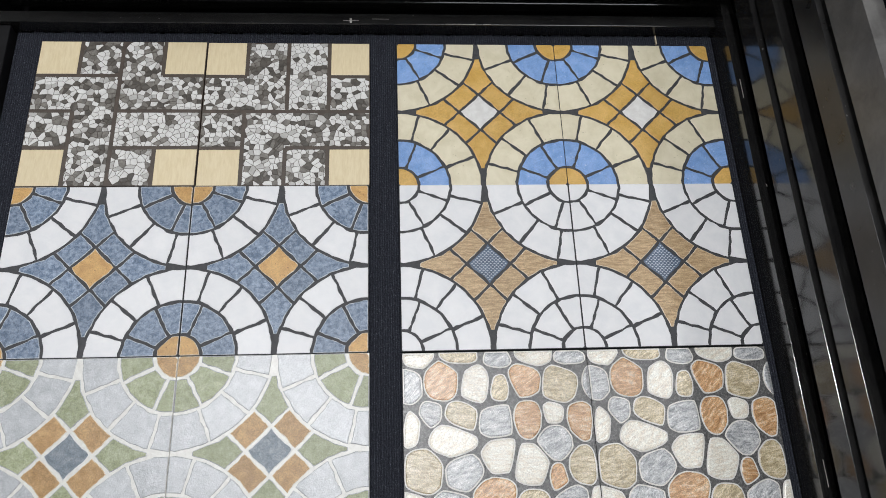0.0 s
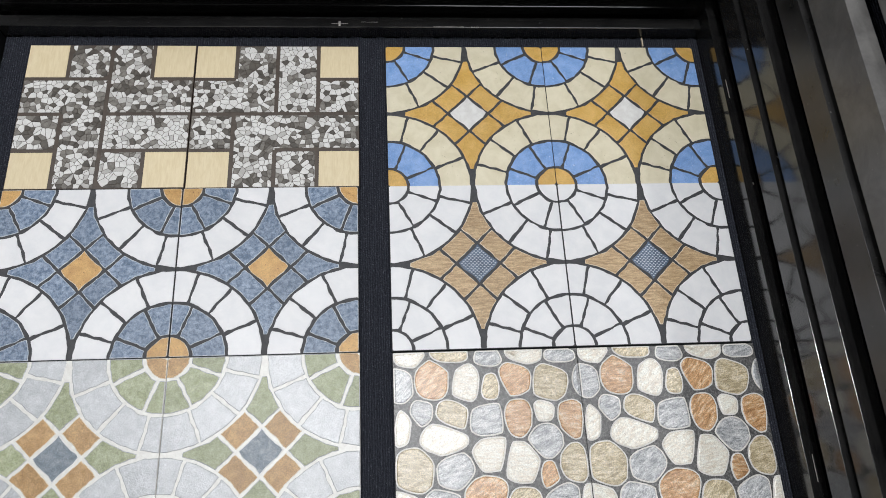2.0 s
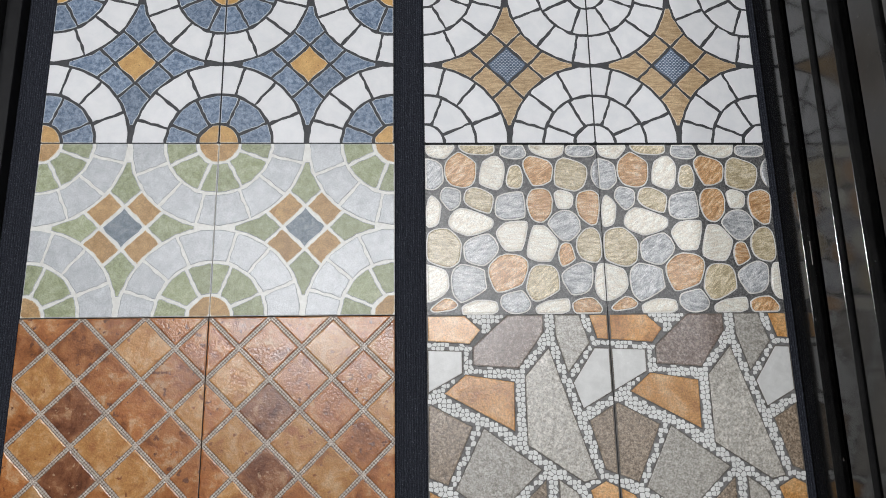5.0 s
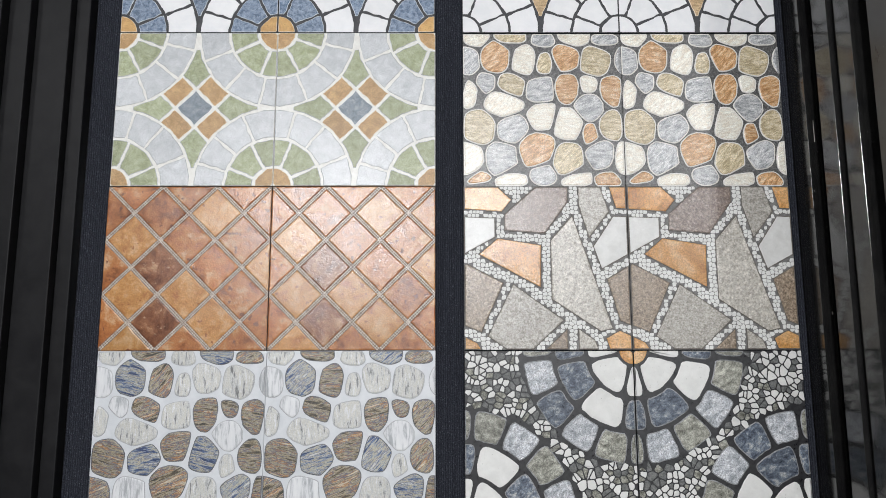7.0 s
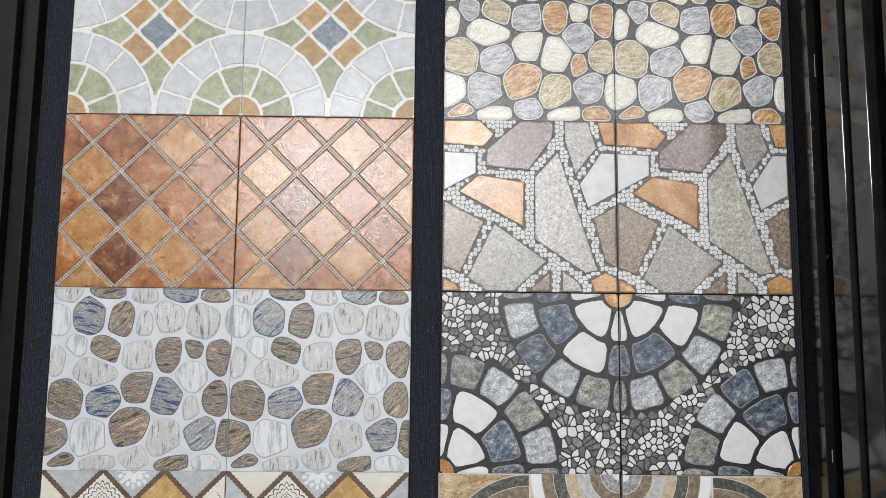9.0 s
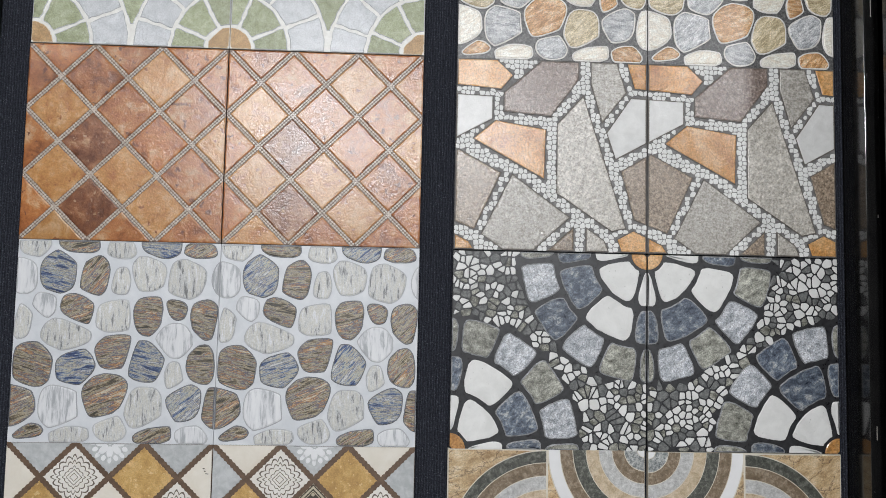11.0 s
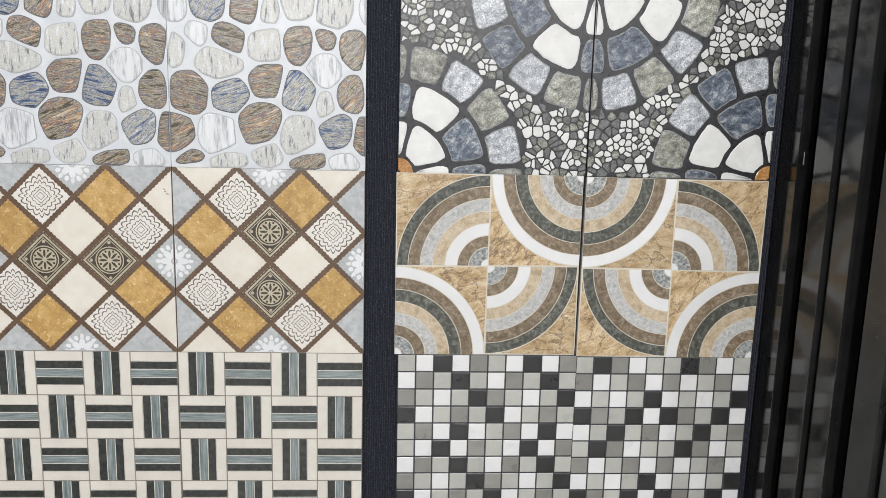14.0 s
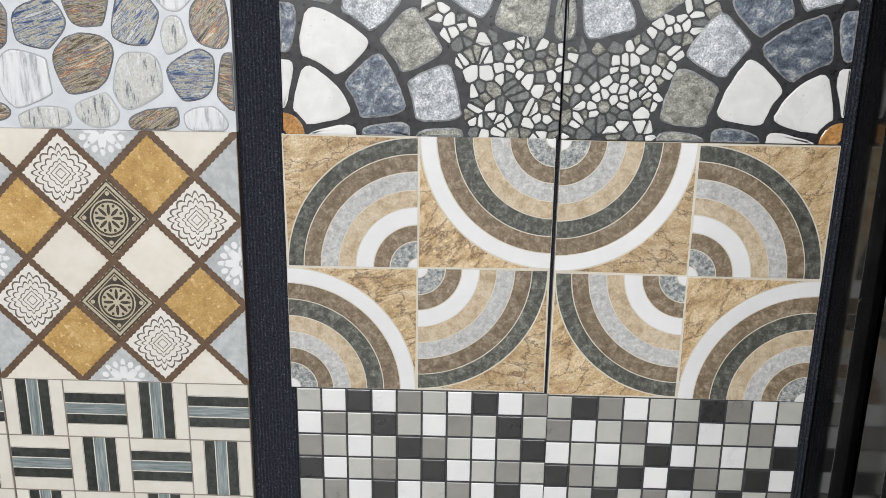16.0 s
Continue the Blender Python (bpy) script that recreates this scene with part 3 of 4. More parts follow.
# row 1, pebble-dashed blocks and cream squares
def jitter_cells(n, keep, seed, spread=0.42, drop=0.0):
    """Small irregular cells on an n by n grid, for the seeds that keep() wants."""
    rnd = random.Random(seed)
    at = {(i, j): ((i + 0.5 + rnd.uniform(-spread, spread)) / n, (j + 0.5 + rnd.uniform(-spread, spread)) / n) for i in range(-2, n + 2) for j in range(-2, n + 2)}
    at = {k: p for k, p in at.items() if rnd.random() >= drop}
    made = []
    for (i, j), (u, v) in at.items():
        if not (0 <= i < n and 0 <= j < n) or not keep(u, v):
            continue
        r = 2.2 / n
        p = [(u - r, v - r), (u + r, v - r), (u + r, v + r), (u - r, v + r)]
        for di in (-2, -1, 0, 1, 2):
            for dj in (-2, -1, 0, 1, 2):
                q = at.get((i + di, j + dj))
                if q and (di or dj):
                    p = clip(p, q[0] - u, q[1] - v, (q[0] ** 2 + q[1] ** 2 - u * u - v * v) / 2)
        if len(p) > 2:
            made.append(((u, v), p))
    return made


def block_tile(label, plan, light, seed):
    """Blocks of stone chips, a letter each, between dark lines; full stops are plain squares."""
    ob = new_tile(label, brown_line, "pebble block tiles")
    rnd = random.Random(seed)
    outlines, slots = [], []
    line = 0.012
    for (u, v), p in jitter_cells(34, lambda u, v: True, seed, 0.47, 0.2):
        p = convex_inset(p, 0.0013)
        if len(p) < 3:
            continue
        me = plan[min(3, int(v * 4))][min(3, int(u * 4))]
        if me == ".":
            continue
        odds = (0.72, 0.88, 0.95) if me in light else (0.46, 0.60, 0.80)
        x = rnd.random()
        slot = 0 if x < odds[0] else 1 if x < odds[1] else 2 if x < odds[2] else 3
        for r in range(4):
            for c in range(4):
                if plan[r][c] != me:
                    continue

                def same(rr, cc):
                    return 0 <= rr < 4 and 0 <= cc < 4 and plan[rr][cc] == me
                edge = lambda rr, cc, out: 0.0 if same(rr, cc) else (0.004 if out else line)
                q = box_clip(p, c / 4 + edge(r, c - 1, c == 0), r / 4 + edge(r - 1, c, r == 0), (c + 1) / 4 - edge(r, c + 1, c == 3), (r + 1) / 4 - edge(r + 1, c, r == 3))
                if len(tidy(q)) > 2:
                    outlines.append(tidy(q))
                    slots.append(slot)
    pieces_joined("chip_print", outlines, slots, [chip_white, chip_light, chip_grey, chip_dark], ob, 0.0007, 0.0015, label="white and grey stone chips")
    for r in range(4):
        for c in range(4):
            if plan[r][c] == ".":
                u0, u1 = c / 4 + (0.004 if c == 0 else line), (c + 1) / 4 - (0.004 if c == 3 else line)
                v0, v1 = r / 4 + (0.004 if r == 0 else line), (r + 1) / 4 - (0.004 if r == 3 else line)
                piece("cream_square", [(u0, v0), (u1, v0), (u1, v1), (u0, v1)], sand, ob)
    return ob


place(block_tile("tile of stone-chip blocks and plain cream squares", (".ab.", "eebb", "gehh", ".ek."), "h", 11), "L", 0, 0, 0.0, 0.001)
place(block_tile("tile of stone-chip blocks, cream squares and dark lines", (".cd.", "ccdf", "ijjj", ".jl."), "d", 12), "L", 1, 0, 0.001, 0.0)

# fan tiles
pair(fan_tile("cream and sky-blue fan tile with golden star", grout_dark, gold, sky, cream, gold, gold, chip_white, "yellow fan tiles"), "R", 0, 0.0, 0.0, -0.001)
pair(fan_tile("white and denim-blue fan tile with ochre diamond", grout_dark, ochre, blue, white, blue, blue, ochre, "blue fan tiles", border=0.0035, rims={blue: worn_blue, ochre: worn_warm}), "L", 1, 0.0, -0.001, 0.001)
white_fan = fan_tile("white fan tile with wood-brown star and mesh diamond", grout_dark, white, white, white, wood_tan, wood_tan, net, "white fan tiles", border=0.0035, rims={wood_tan: worn_warm})
dots, n = [], 10
for i in range(n):
    for j in range(n):
        p, q = (i + 0.5) / n * 0.15 - 0.075, (j + 0.5) / n * 0.15 - 0.075
        u, v = 0.5 + (p + q) * 0.7071, 0.5 + (p - q) * 0.7071
        dots.append([(u + 0.0064, v), (u, v + 0.0042), (u - 0.0064, v), (u, v - 0.0042)])
for o in list(white_fan.children):
    if o.name.startswith("star_diamond"):
        verts, faces, _ = raised(dots, 0.0011, 0)
        link_part("mesh_print", mesh_of("mesh_print", verts, faces, net_line), o, "pale dotted mesh", "stuff")
pair(white_fan, "R", 1, 0.0, 0.0, 0.001)
pair(fan_tile("pale grey and sage-green fan tile with white joints", grout_white, rust, green, pale, green, rust, slate, "green fan tiles", 0.0082, 0.0007, rims={green: worn_shaded_rim, rust: worn_warm, slate: worn_white, pale: worn_shaded_rim}), "L", 2, 0.0, 0.0, 0.001)

# river stones and layered stones: one mould, two prints; each stone's middle, half width, half height and lean, course by course
STONES = []
STONES += [(0.09, 0.029, 0.084, 0.056, 0), (0.303, 0.009, 0.101, 0.056, 0), (0.51, 0.038, 0.073, 0.052, 0), (0.708, 0.02, 0.105, 0.061, 0), (0.902, 0.038, 0.084, 0.043, 0), (0.036, 0.175, 0.073, 0.096, 0)]
STONES += [(0.199, 0.161, 0.101, 0.104, 0), (0.384, 0.177, 0.066, 0.115, 8), (0.516, 0.2, 0.045, 0.083, 8), (0.654, 0.157, 0.101, 0.09, 0), (0.835, 0.183, 0.101, 0.101, 0)]
STONES += [(0.145, 0.325, 0.058, 0.07, 0), (0.302, 0.35, 0.094, 0.08, 35), (0.488, 0.375, 0.101, 0.083, -8), (0.656, 0.366, 0.07, 0.108, 6), (0.789, 0.339, 0.063, 0.056, 8), (0.935, 0.383, 0.07, 0.104, -6), (0.044, 0.402, 0.045, 0.101, 8)]
STONES += [(0.25, 0.471, 0.129, 0.08, 14), (0.501, 0.549, 0.101, 0.087, -10), (0.792, 0.486, 0.091, 0.09, 0)]
STONES += [(0.099, 0.618, 0.101, 0.115, 8), (0.302, 0.623, 0.101, 0.097, -25), (0.651, 0.599, 0.1, 0.101, 0), (0.923, 0.611, 0.073, 0.097, 0), (0.792, 0.666, 0.045, 0.083, -10)]
STONES += [(0.029, 0.826, 0.098, 0.111, 0), (0.238, 0.823, 0.098, 0.115, -6), (0.457, 0.764, 0.122, 0.104, -38), (0.646, 0.83, 0.093, 0.115, -4), (0.856, 0.8, 0.094, 0.094, -35)]
STONES += [(0.092, 0.943, 0.079, 0.038, -8), (0.297, 0.962, 0.105, 0.045, -6), (0.497, 0.928, 0.084, 0.063, 0), (0.704, 0.96, 0.105, 0.042, -6), (0.892, 0.957, 0.087, 0.049, 0)]


def slim(p):
    """How wide an outline is across its narrower side."""
    return min(max(q[k] for q in p) - min(q[k] for q in p) for k in (0, 1))


def cells(seeds):
    """Each stone's number, middle and the room that its neighbours leave it; the pattern runs on from tile to tile."""
    spread = [(i, u + du, v, (a + b) ** 2 / 4) for i, (u, v, a, b, lean) in enumerate(seeds) for du in (-1, 0, 1)]
    made = []
    for i, u, v, w in spread:
        if not (-0.3 < u < 1.3):
            continue
        p = [(u - 0.3, v - 0.3), (u + 0.3, v - 0.3), (u + 0.3, v + 0.3), (u - 0.3, v + 0.3)]
        for j, u2, v2, w2 in spread:
            d2 = (u2 - u) ** 2 + (v2 - v) ** 2
            if 1e-9 < d2 < 0.25 and len(p) > 2:
                p = clip(p, u2 - u, v2 - v, (u2 * u2 + v2 * v2 - u * u - v * v + w - w2) / 2)
        if len(p) > 2:
            made.append((i, u, v, p))
    return made


def pebble_outline(u, v, a, b, lean, seed):
    """A blunt, slightly lopsided oval."""
    rnd, pts, t0 = random.Random(seed), [], radians(lean)
    p2, p3, p4 = (rnd.uniform(0, 6.28) for _ in range(3))
    for k in range(32):
        t = 2 * math.pi * k / 32
        c, d = math.cos(t), math.sin(t)
        r = (abs(c) ** 2.7 + abs(d) ** 2.7) ** (-1 / 2.7) * (1 + 0.035 * math.sin(2 * t + p2) + 0.05 * math.sin(3 * t + p3) + 0.025 * math.sin(5 * t + p4))
        x, y = a * r * c, b * r * d
        pts.append((u + x * math.cos(t0) - y * math.sin(t0), v + x * math.sin(t0) + y * math.cos(t0)))
    return pts


def stone_tile(label, bed, kinds, prints, rims, group, joint, relief, lip, grow):
    ob = new_tile(label, bed, group)
    for i, u, v, room in cells(STONES):
        a, b, lean = STONES[i][2:]
        q = pebble_outline(u, v, a * grow, b * grow, lean, i)
        room = convex_inset(room, joint)
        for (u0, v0), (u1, v1) in zip(room, room[1:] + room[:1]):
            w = math.hypot(u1 - u0, v1 - v0)
            if w > 1e-6 and len(q) > 2:
                q = clip(q, (v1 - v0) / w, (u0 - u1) / w, (v1 - v0) / w * u0 + (u0 - u1) / w * v0)
        if len(q) < 3:
            continue
        q = tidy(box_clip(rounded(tidy(q, 0.022), 2), 0.0015, 0.0015, 0.9985, 0.9985), 0.003)
        if len(q) < 3 or slim(q) < 0.02:
            continue
        stone = piece("stone", q, rims[kinds[i]], ob, relief * 0.6, 0.002)
        face = tidy(box_clip(inset(q, lip), 0.0015, 0.0015, 0.9985, 0.9985), 0.003)
        if stone and len(face) > 2 and slim(face) > 0.015:
            piece("stone_face", face, prints[kinds[i]], stone, relief, 0.006)
    return ob


river = stone_tile("river-stone tile of cream, grey and orange stones", river_bed, "wtgwggowtotgtgowowwwgtgwtowgotgowgwo",
                   {"w": river_white, "g": river_grey, "o": river_orange, "t": river_tan}, dict.fromkeys("wgot", rim_pale), "river stone tiles", 0.0025, 0.0016, 0.0066, 1.06)
pair(river, "R", 2, 0.0, 0.0005, -0.001)
layered = stone_tile("pale tile with blue and brown layered stones", pale_bed, "pnpbnwbnpppwnpnnnppnwnbbnpnwnpbnppnw",
                     {"w": strata_white, "p": strata_pale, "b": strata_blue, "n": strata_brown},
                     {"w": faint_rim, "p": faint_rim, "b": strata_rim, "n": strata_rim}, "layered stone tiles", 0.005, 0.0013, 0.0045, 1.02)
pair(layered, "L", 4, 0.0, 0.0, 0.0)


# terracotta lattice
def diamond(i, j, half):
    u, v = i / 6, j / 6
    return [(u, v - half), (u + half, v), (u, v + half), (u - half, v)]


CLAY = (".M.M.M.", "M.M.P.M", ".P.M.M.", "M.B.M.P", ".P.P.M.", "M.B.P.M", ".P.M.M.")
LATTICE = [(i, j) for j in range(7) for i in range(7) if (i + j) % 2]
terra = new_tile("terracotta tile of diagonal squares in rope joints", rope_bed, "terracotta tiles")
for i, j in LATTICE:
    q = box_clip(rough_edge(diamond(i, j, 1 / 6 - 0.0185), 0.02, 0.003, i + 0.1 * j), 0.0015, 0.0015, 0.9985, 0.9985)
    piece("clay_square", q, {"P": terracotta_pale, "M": terracotta, "B": terracotta_brown}[CLAY[j][i]], terra, 0.0010, 0.006)
beads = []
for slope in (1, -1):
    for k in range(-5, 6):
        c = k / 3
        for s in range(0, 92):
            u = (s + 0.5) / 92
            v = (c - u + (1 if slope == 1 else 0)) if slope == 1 else u + c
            if not (0.006 < v < 0.994) or abs(c) > 0.99 and slope == -1:
                continue
            for side in (-1, 1):
                du, dv = 0.0058 * side * 0.7071, 0.0058 * side * 0.7071 * slope
                a, b = 0.0076, 0.0054
                beads.append([(u + du + a * math.cos(t) * 0.7071 - b * math.sin(t) * 0.7071 * slope, v + dv - slope * a * math.cos(t) * 0.7071 - b * math.sin(t) * 0.7071) for t in (0.5, 1.57, 2.64, 3.64, 4.71, 5.78)])
beads = [q for q in (box_clip(b, 0.0015, 0.0015, 0.9985, 0.9985) for b in beads) if len(q) > 2]
pieces_joined("rope_joint", beads, [0] * len(beads), [rope], terra, 0.0009, 0.0015, label="grey rope-shaped joints")
pair(terra, "L", 3, 0.0003, -0.0005, 0.0)

# crazy paving in strips of pebbles
crazy = new_tile("crazy-paving tile with flagstones between white pebbles", pebble_bed, "crazy paving tiles")
flags = []


def flagstone(kind, *corners):
    """A flagstone with hand-cut edges; what runs past the tile's right edge comes in again from the left."""
    for step in (0, -1):
        q = box_clip([(u + step, v) for u, v in corners], 0.0015, 0.0015, 0.9985, 0.9985)
        if len(q) > 2 and slim(q) > 0.02:
            flags.append(q)
            slab_piece = piece("flagstone", box_clip(rough_edge(inset(q, 0.001), 0.03, 0.002, len(flags)), 0.0015, 0.0015, 0.9985, 0.9985), flag_edge_shade, crazy, 0.0010, 0.002)
            face = box_clip(inset(q, 0.0048), 0.0015, 0.0015, 0.9985, 0.9985)
            if slab_piece and len(face) > 2:
                piece("flagstone_face", face, kind, slab_piece, 0.0014, 0.005)


flagstone(flag_orange, (0.885, -0.01), (1.20, -0.01), (1.30, 0.085), (1.235, 0.165), (0.93, 0.142))
flagstone(flag_dark, (0.453, -0.01), (0.642, -0.01), (0.642, 0.10), (0.497, 0.30), (0.245, 0.28), (0.245, 0.175))
flagstone(flag_grey, (0.70, -0.01), (0.838, -0.01), (0.894, 0.16), (0.762, 0.33), (0.70, 0.12))
flagstone(flag_white, (0.912, 0.185), (1.194, 0.195), (1.194, 0.32), (0.832, 0.52), (0.783, 0.375))
flagstone(flag_orange, (0.206, 0.32), (0.474, 0.363), (0.467, 0.634), (0.083, 0.425))
flagstone(flag_grey, (0.665, 0.177), (0.894, 0.876), (0.815, 0.894), (0.524, 0.70), (0.524, 0.336))
flagstone(flag_brown, (1.018, 0.478), (1.243, 0.598), (1.106, 0.90), (0.93, 0.83), (0.859, 0.575))
flagstone(flag_grey, (0.295, 0.60), (0.603, 0.823), (0.40, 1.01), (0.268, 1.01), (0.136, 0.92))
flagstone(flag_brown, (0.62, 0.867), (0.62, 1.01), (0.467, 1.01))
flagstone(flag_grey, (0.68, 0.867), (0.78, 0.938), (0.81, 1.01), (0.68, 1.01))
flagstone(flag_orange, (0.93, 0.88), (1.08, 0.955), (1.115, 1.01), (0.868, 1.01), (0.84, 0.93))


def inside(p, u, v):
    c = False
    for q, r in zip(p, p[1:] + p[:1]):
        if (q[1] > v) != (r[1] > v) and u < (r[0] - q[0]) * (v - q[1]) / (r[1] - q[1]) + q[0]:
            c = not c
    return c


grown = [inset(q, -0.004) for q in flags]
pebbles = [rounded(convex_inset(p, 0.0012), 1, 0.22) for at, p in jitter_cells(40, lambda u, v: not any(inside(g, u, v) for g in grown), 5, 0.3)]
pebbles = [q for q in (box_clip(p, 0.0015, 0.0015, 0.9985, 0.9985) for p in pebbles if len(p) > 2) if len(q) > 2]
pieces_joined("pebble_strip", pebbles, [0] * len(pebbles), [cobble_white], crazy, 0.0008, 0.002, label="strips of small white pebbles")
pair(crazy, "R", 3, 0.0003, 0.0005, 0.0)

# cobble fans with pebbles between
RINGS = [(0.085, 0.28, (-42, 13, 76, 132)), (0.28, 0.475, (-28, 9, 43, 80, 120)), (0.475, 0.668, (-20, 4.5, 25.5, 46, 66, 85.5, 112))]


def cobble_tile(label, corner, kinds, outer, seed):
    ob = new_tile(label, cobble_bed, "cobble fan tiles")
    far = (1 - corner[0], 1 - corner[1])
    for c, rows in ((corner, kinds), (far, (*kinds[:2], outer))):
        piece("rust_wedge", box_clip(rounded(inset(sector(c, 0, 0.085, -30, 120, 8), 0.006), 1), 0.0015, 0.0015, 0.9985, 0.9985), flag_orange, ob, 0.0011)
        for (r0, r1, cuts), row in zip(RINGS, rows):
            for (a0, a1), m in zip(zip(cuts, cuts[1:]), row):
                q = rounded(inset(sector(c, r0, r1, a0, a1, 3), 0.011), 2, 0.22)
                q = box_clip(rough_edge(q, 0.03, 0.005, seed + a0), 0.0015, 0.0015, 0.9985, 0.9985)
                if len(q) > 2 and abs(area(q)) > 0.0006:
                    piece("cobble", q, {"w": cobble_white, "g": cobble_grey, "o": cobble_olive, "b": cobble_blue}[m], ob, 0.0012, 0.006, rim=None if m == "w" else worn_grey)
    rnd = random.Random(seed)

    def free(u, v):
        return all(math.hypot(u - c[0], v - c[1]) > 0.672 for c in (corner, far))
    chips = [rounded(convex_inset(p, 0.0034), 1, 0.16) for at, p in jitter_cells(30, free, seed, 0.49, 0.25)]
    chips = [q for q in (box_clip(p, 0.0015, 0.0015, 0.9985, 0.9985) for p in chips if len(p) > 2) if len(q) > 2]
    pieces_joined("pebble_fill", chips, [0 if rnd.random() < (0.42 if abs(area(q)) > 0.0010 else 0.66) else 2 if rnd.random() < 0.35 else 1 for q in chips], [cobble_white, chip_slate, cobble_olive], ob, 0.0009, 0.003, label="white and grey pebble chips")
    return ob


place(cobble_tile("cobble-fan tile in white, grey and blue stones", (1, 0), ("www", "bbwb", "ogbgoo"), "ogogoo", 21), "R", 0, 4, 0.0, -0.001)
place(cobble_tile("cobble-fan tile with white pebble chips", (0, 0), ("www", "bwbb", "oogogo"), "oogbgo", 22), "R", 1, 4, 0.001, -0.001)

# quarter arcs
ARC_EDGES = (0.0, 0.075, 0.21, 0.335, 0.47, 0.60, 0.735, 0.865, 0.985)
ARC_A = (arc_white, arc_grey, arc_brown, arc_white, arc_tan, arc_pale, arc_brown, arc_green)
ARC_B = (arc_white, arc_grey, arc_brown, arc_pale, arc_tan, arc_green, arc_brown, arc_white)


def arc_tile(label, mirror):
    ob = new_tile(label, arc_line, "arc tiles")
    for qu, qv, corner, rings in ((0, 0, (1, 1), ARC_A), (1, 0, (1, 0), ARC_B), (0, 1, (0, 1), ARC_B), (1, 1, (0, 0), ARC_A)):
        def fit(p):
            p = [((qu + u) / 2, (qv + v) / 2) for u, v in p]
            return [(1 - u, v) for u, v in p] if mirror else p
        for r0, r1, m in zip(ARC_EDGES, ARC_EDGES[1:], rings):
            p = box_clip(sector(corner, max(0, r0 + 0.004) if r0 else 0, r1 - 0.004, -1, 91, 26), 0.004, 0.004, 0.996, 0.996)
            piece("arc_band", fit(p), m, ob, 0.0005, 0.001)
        su, sv = (1 if corner[0] == 0 else -1), (1 if corner[1] == 0 else -1)
        arc = [(corner[0] + su * 0.992 * math.cos(radians(a)), corner[1] + sv * 0.992 * math.sin(radians(a))) for a in np.linspace(8, 82, 26)]
        rest = arc + [(corner[0] + su * 0.99, corner[1] + sv * 0.99)]
        piece("rock_corner", fit(box_clip(rest, 0.006, 0.006, 0.994, 0.994)), arc_rock, ob, 0.0007, 0.002)
    return ob


place(arc_tile("tile of quarter arcs in brown, green and white", False), "R", 0, 5, -0.001, 0.0, -0.25)
place(arc_tile("mirrored arc tile with veined ochre corners", True), "R", 1, 5, 0.0019, -0.001, 0.1)


# ornamental lattice
def loop(i, j, half, waves=0, swing=0.0, steps=4, blunt=0.0, lobes=False):
    """A diamond's outline, with scallops along its sides."""
    pts, corners = [], diamond(i, j, half)
    u0, v0 = i / 6, j / 6
    for q, r in zip(corners, corners[1:] + corners[:1]):
        n = max(1, waves * steps)
        for k in range(n):
            f = k / n
            u, v = q[0] + (r[0] - q[0]) * f, q[1] + (r[1] - q[1]) * f
            if lobes:
                k2 = 1 - blunt * abs(2 * f - 1) ** 2 + swing / half * (abs(math.cos(math.pi * waves * f)) - 0.6)
                pts.append((u0 + (u - u0) * k2, v0 + (v - v0) * k2))
                continue
            out = swing * math.cos(2 * math.pi * waves * f) if waves else 0
            nu, nv = (q[0] + r[0]) / 2 - u0, (q[1] + r[1]) / 2 - v0
            w = math.hypot(nu, nv)
            pull = 1 - blunt * abs(2 * f - 1) ** 3
            pts.append((u0 + (u - u0) * pull + nu / w * out, v0 + (v - v0) * pull + nv / w * out))
    return pts


def ring_mesh(loops, height):
    """Flat printed bands, each between an outer and an inner loop."""
    verts, faces = [], []
    for outer, inner in loops:
        n, o = len(outer), len(verts)
        verts += [(u * T, -height, (1 - v) * T) for u, v in outer] + [(u * T, -height, (1 - v) * T) for u, v in inner]
        faces += [(o + i, o + n + i, o + n + (i + 1) % n, o + (i + 1) % n) for i in range(n)]
    return verts, faces


def circle(u, v, r, n=24, squash=1.0, turn=0.0):
    return [(u + r * math.cos(t) * math.cos(turn) - r * squash * math.sin(t) * math.sin(turn), v + r * math.cos(t) * math.sin(turn) + r * squash * math.sin(t) * math.cos(turn))
            for t in (2 * math.pi * k / n for k in range(n))]


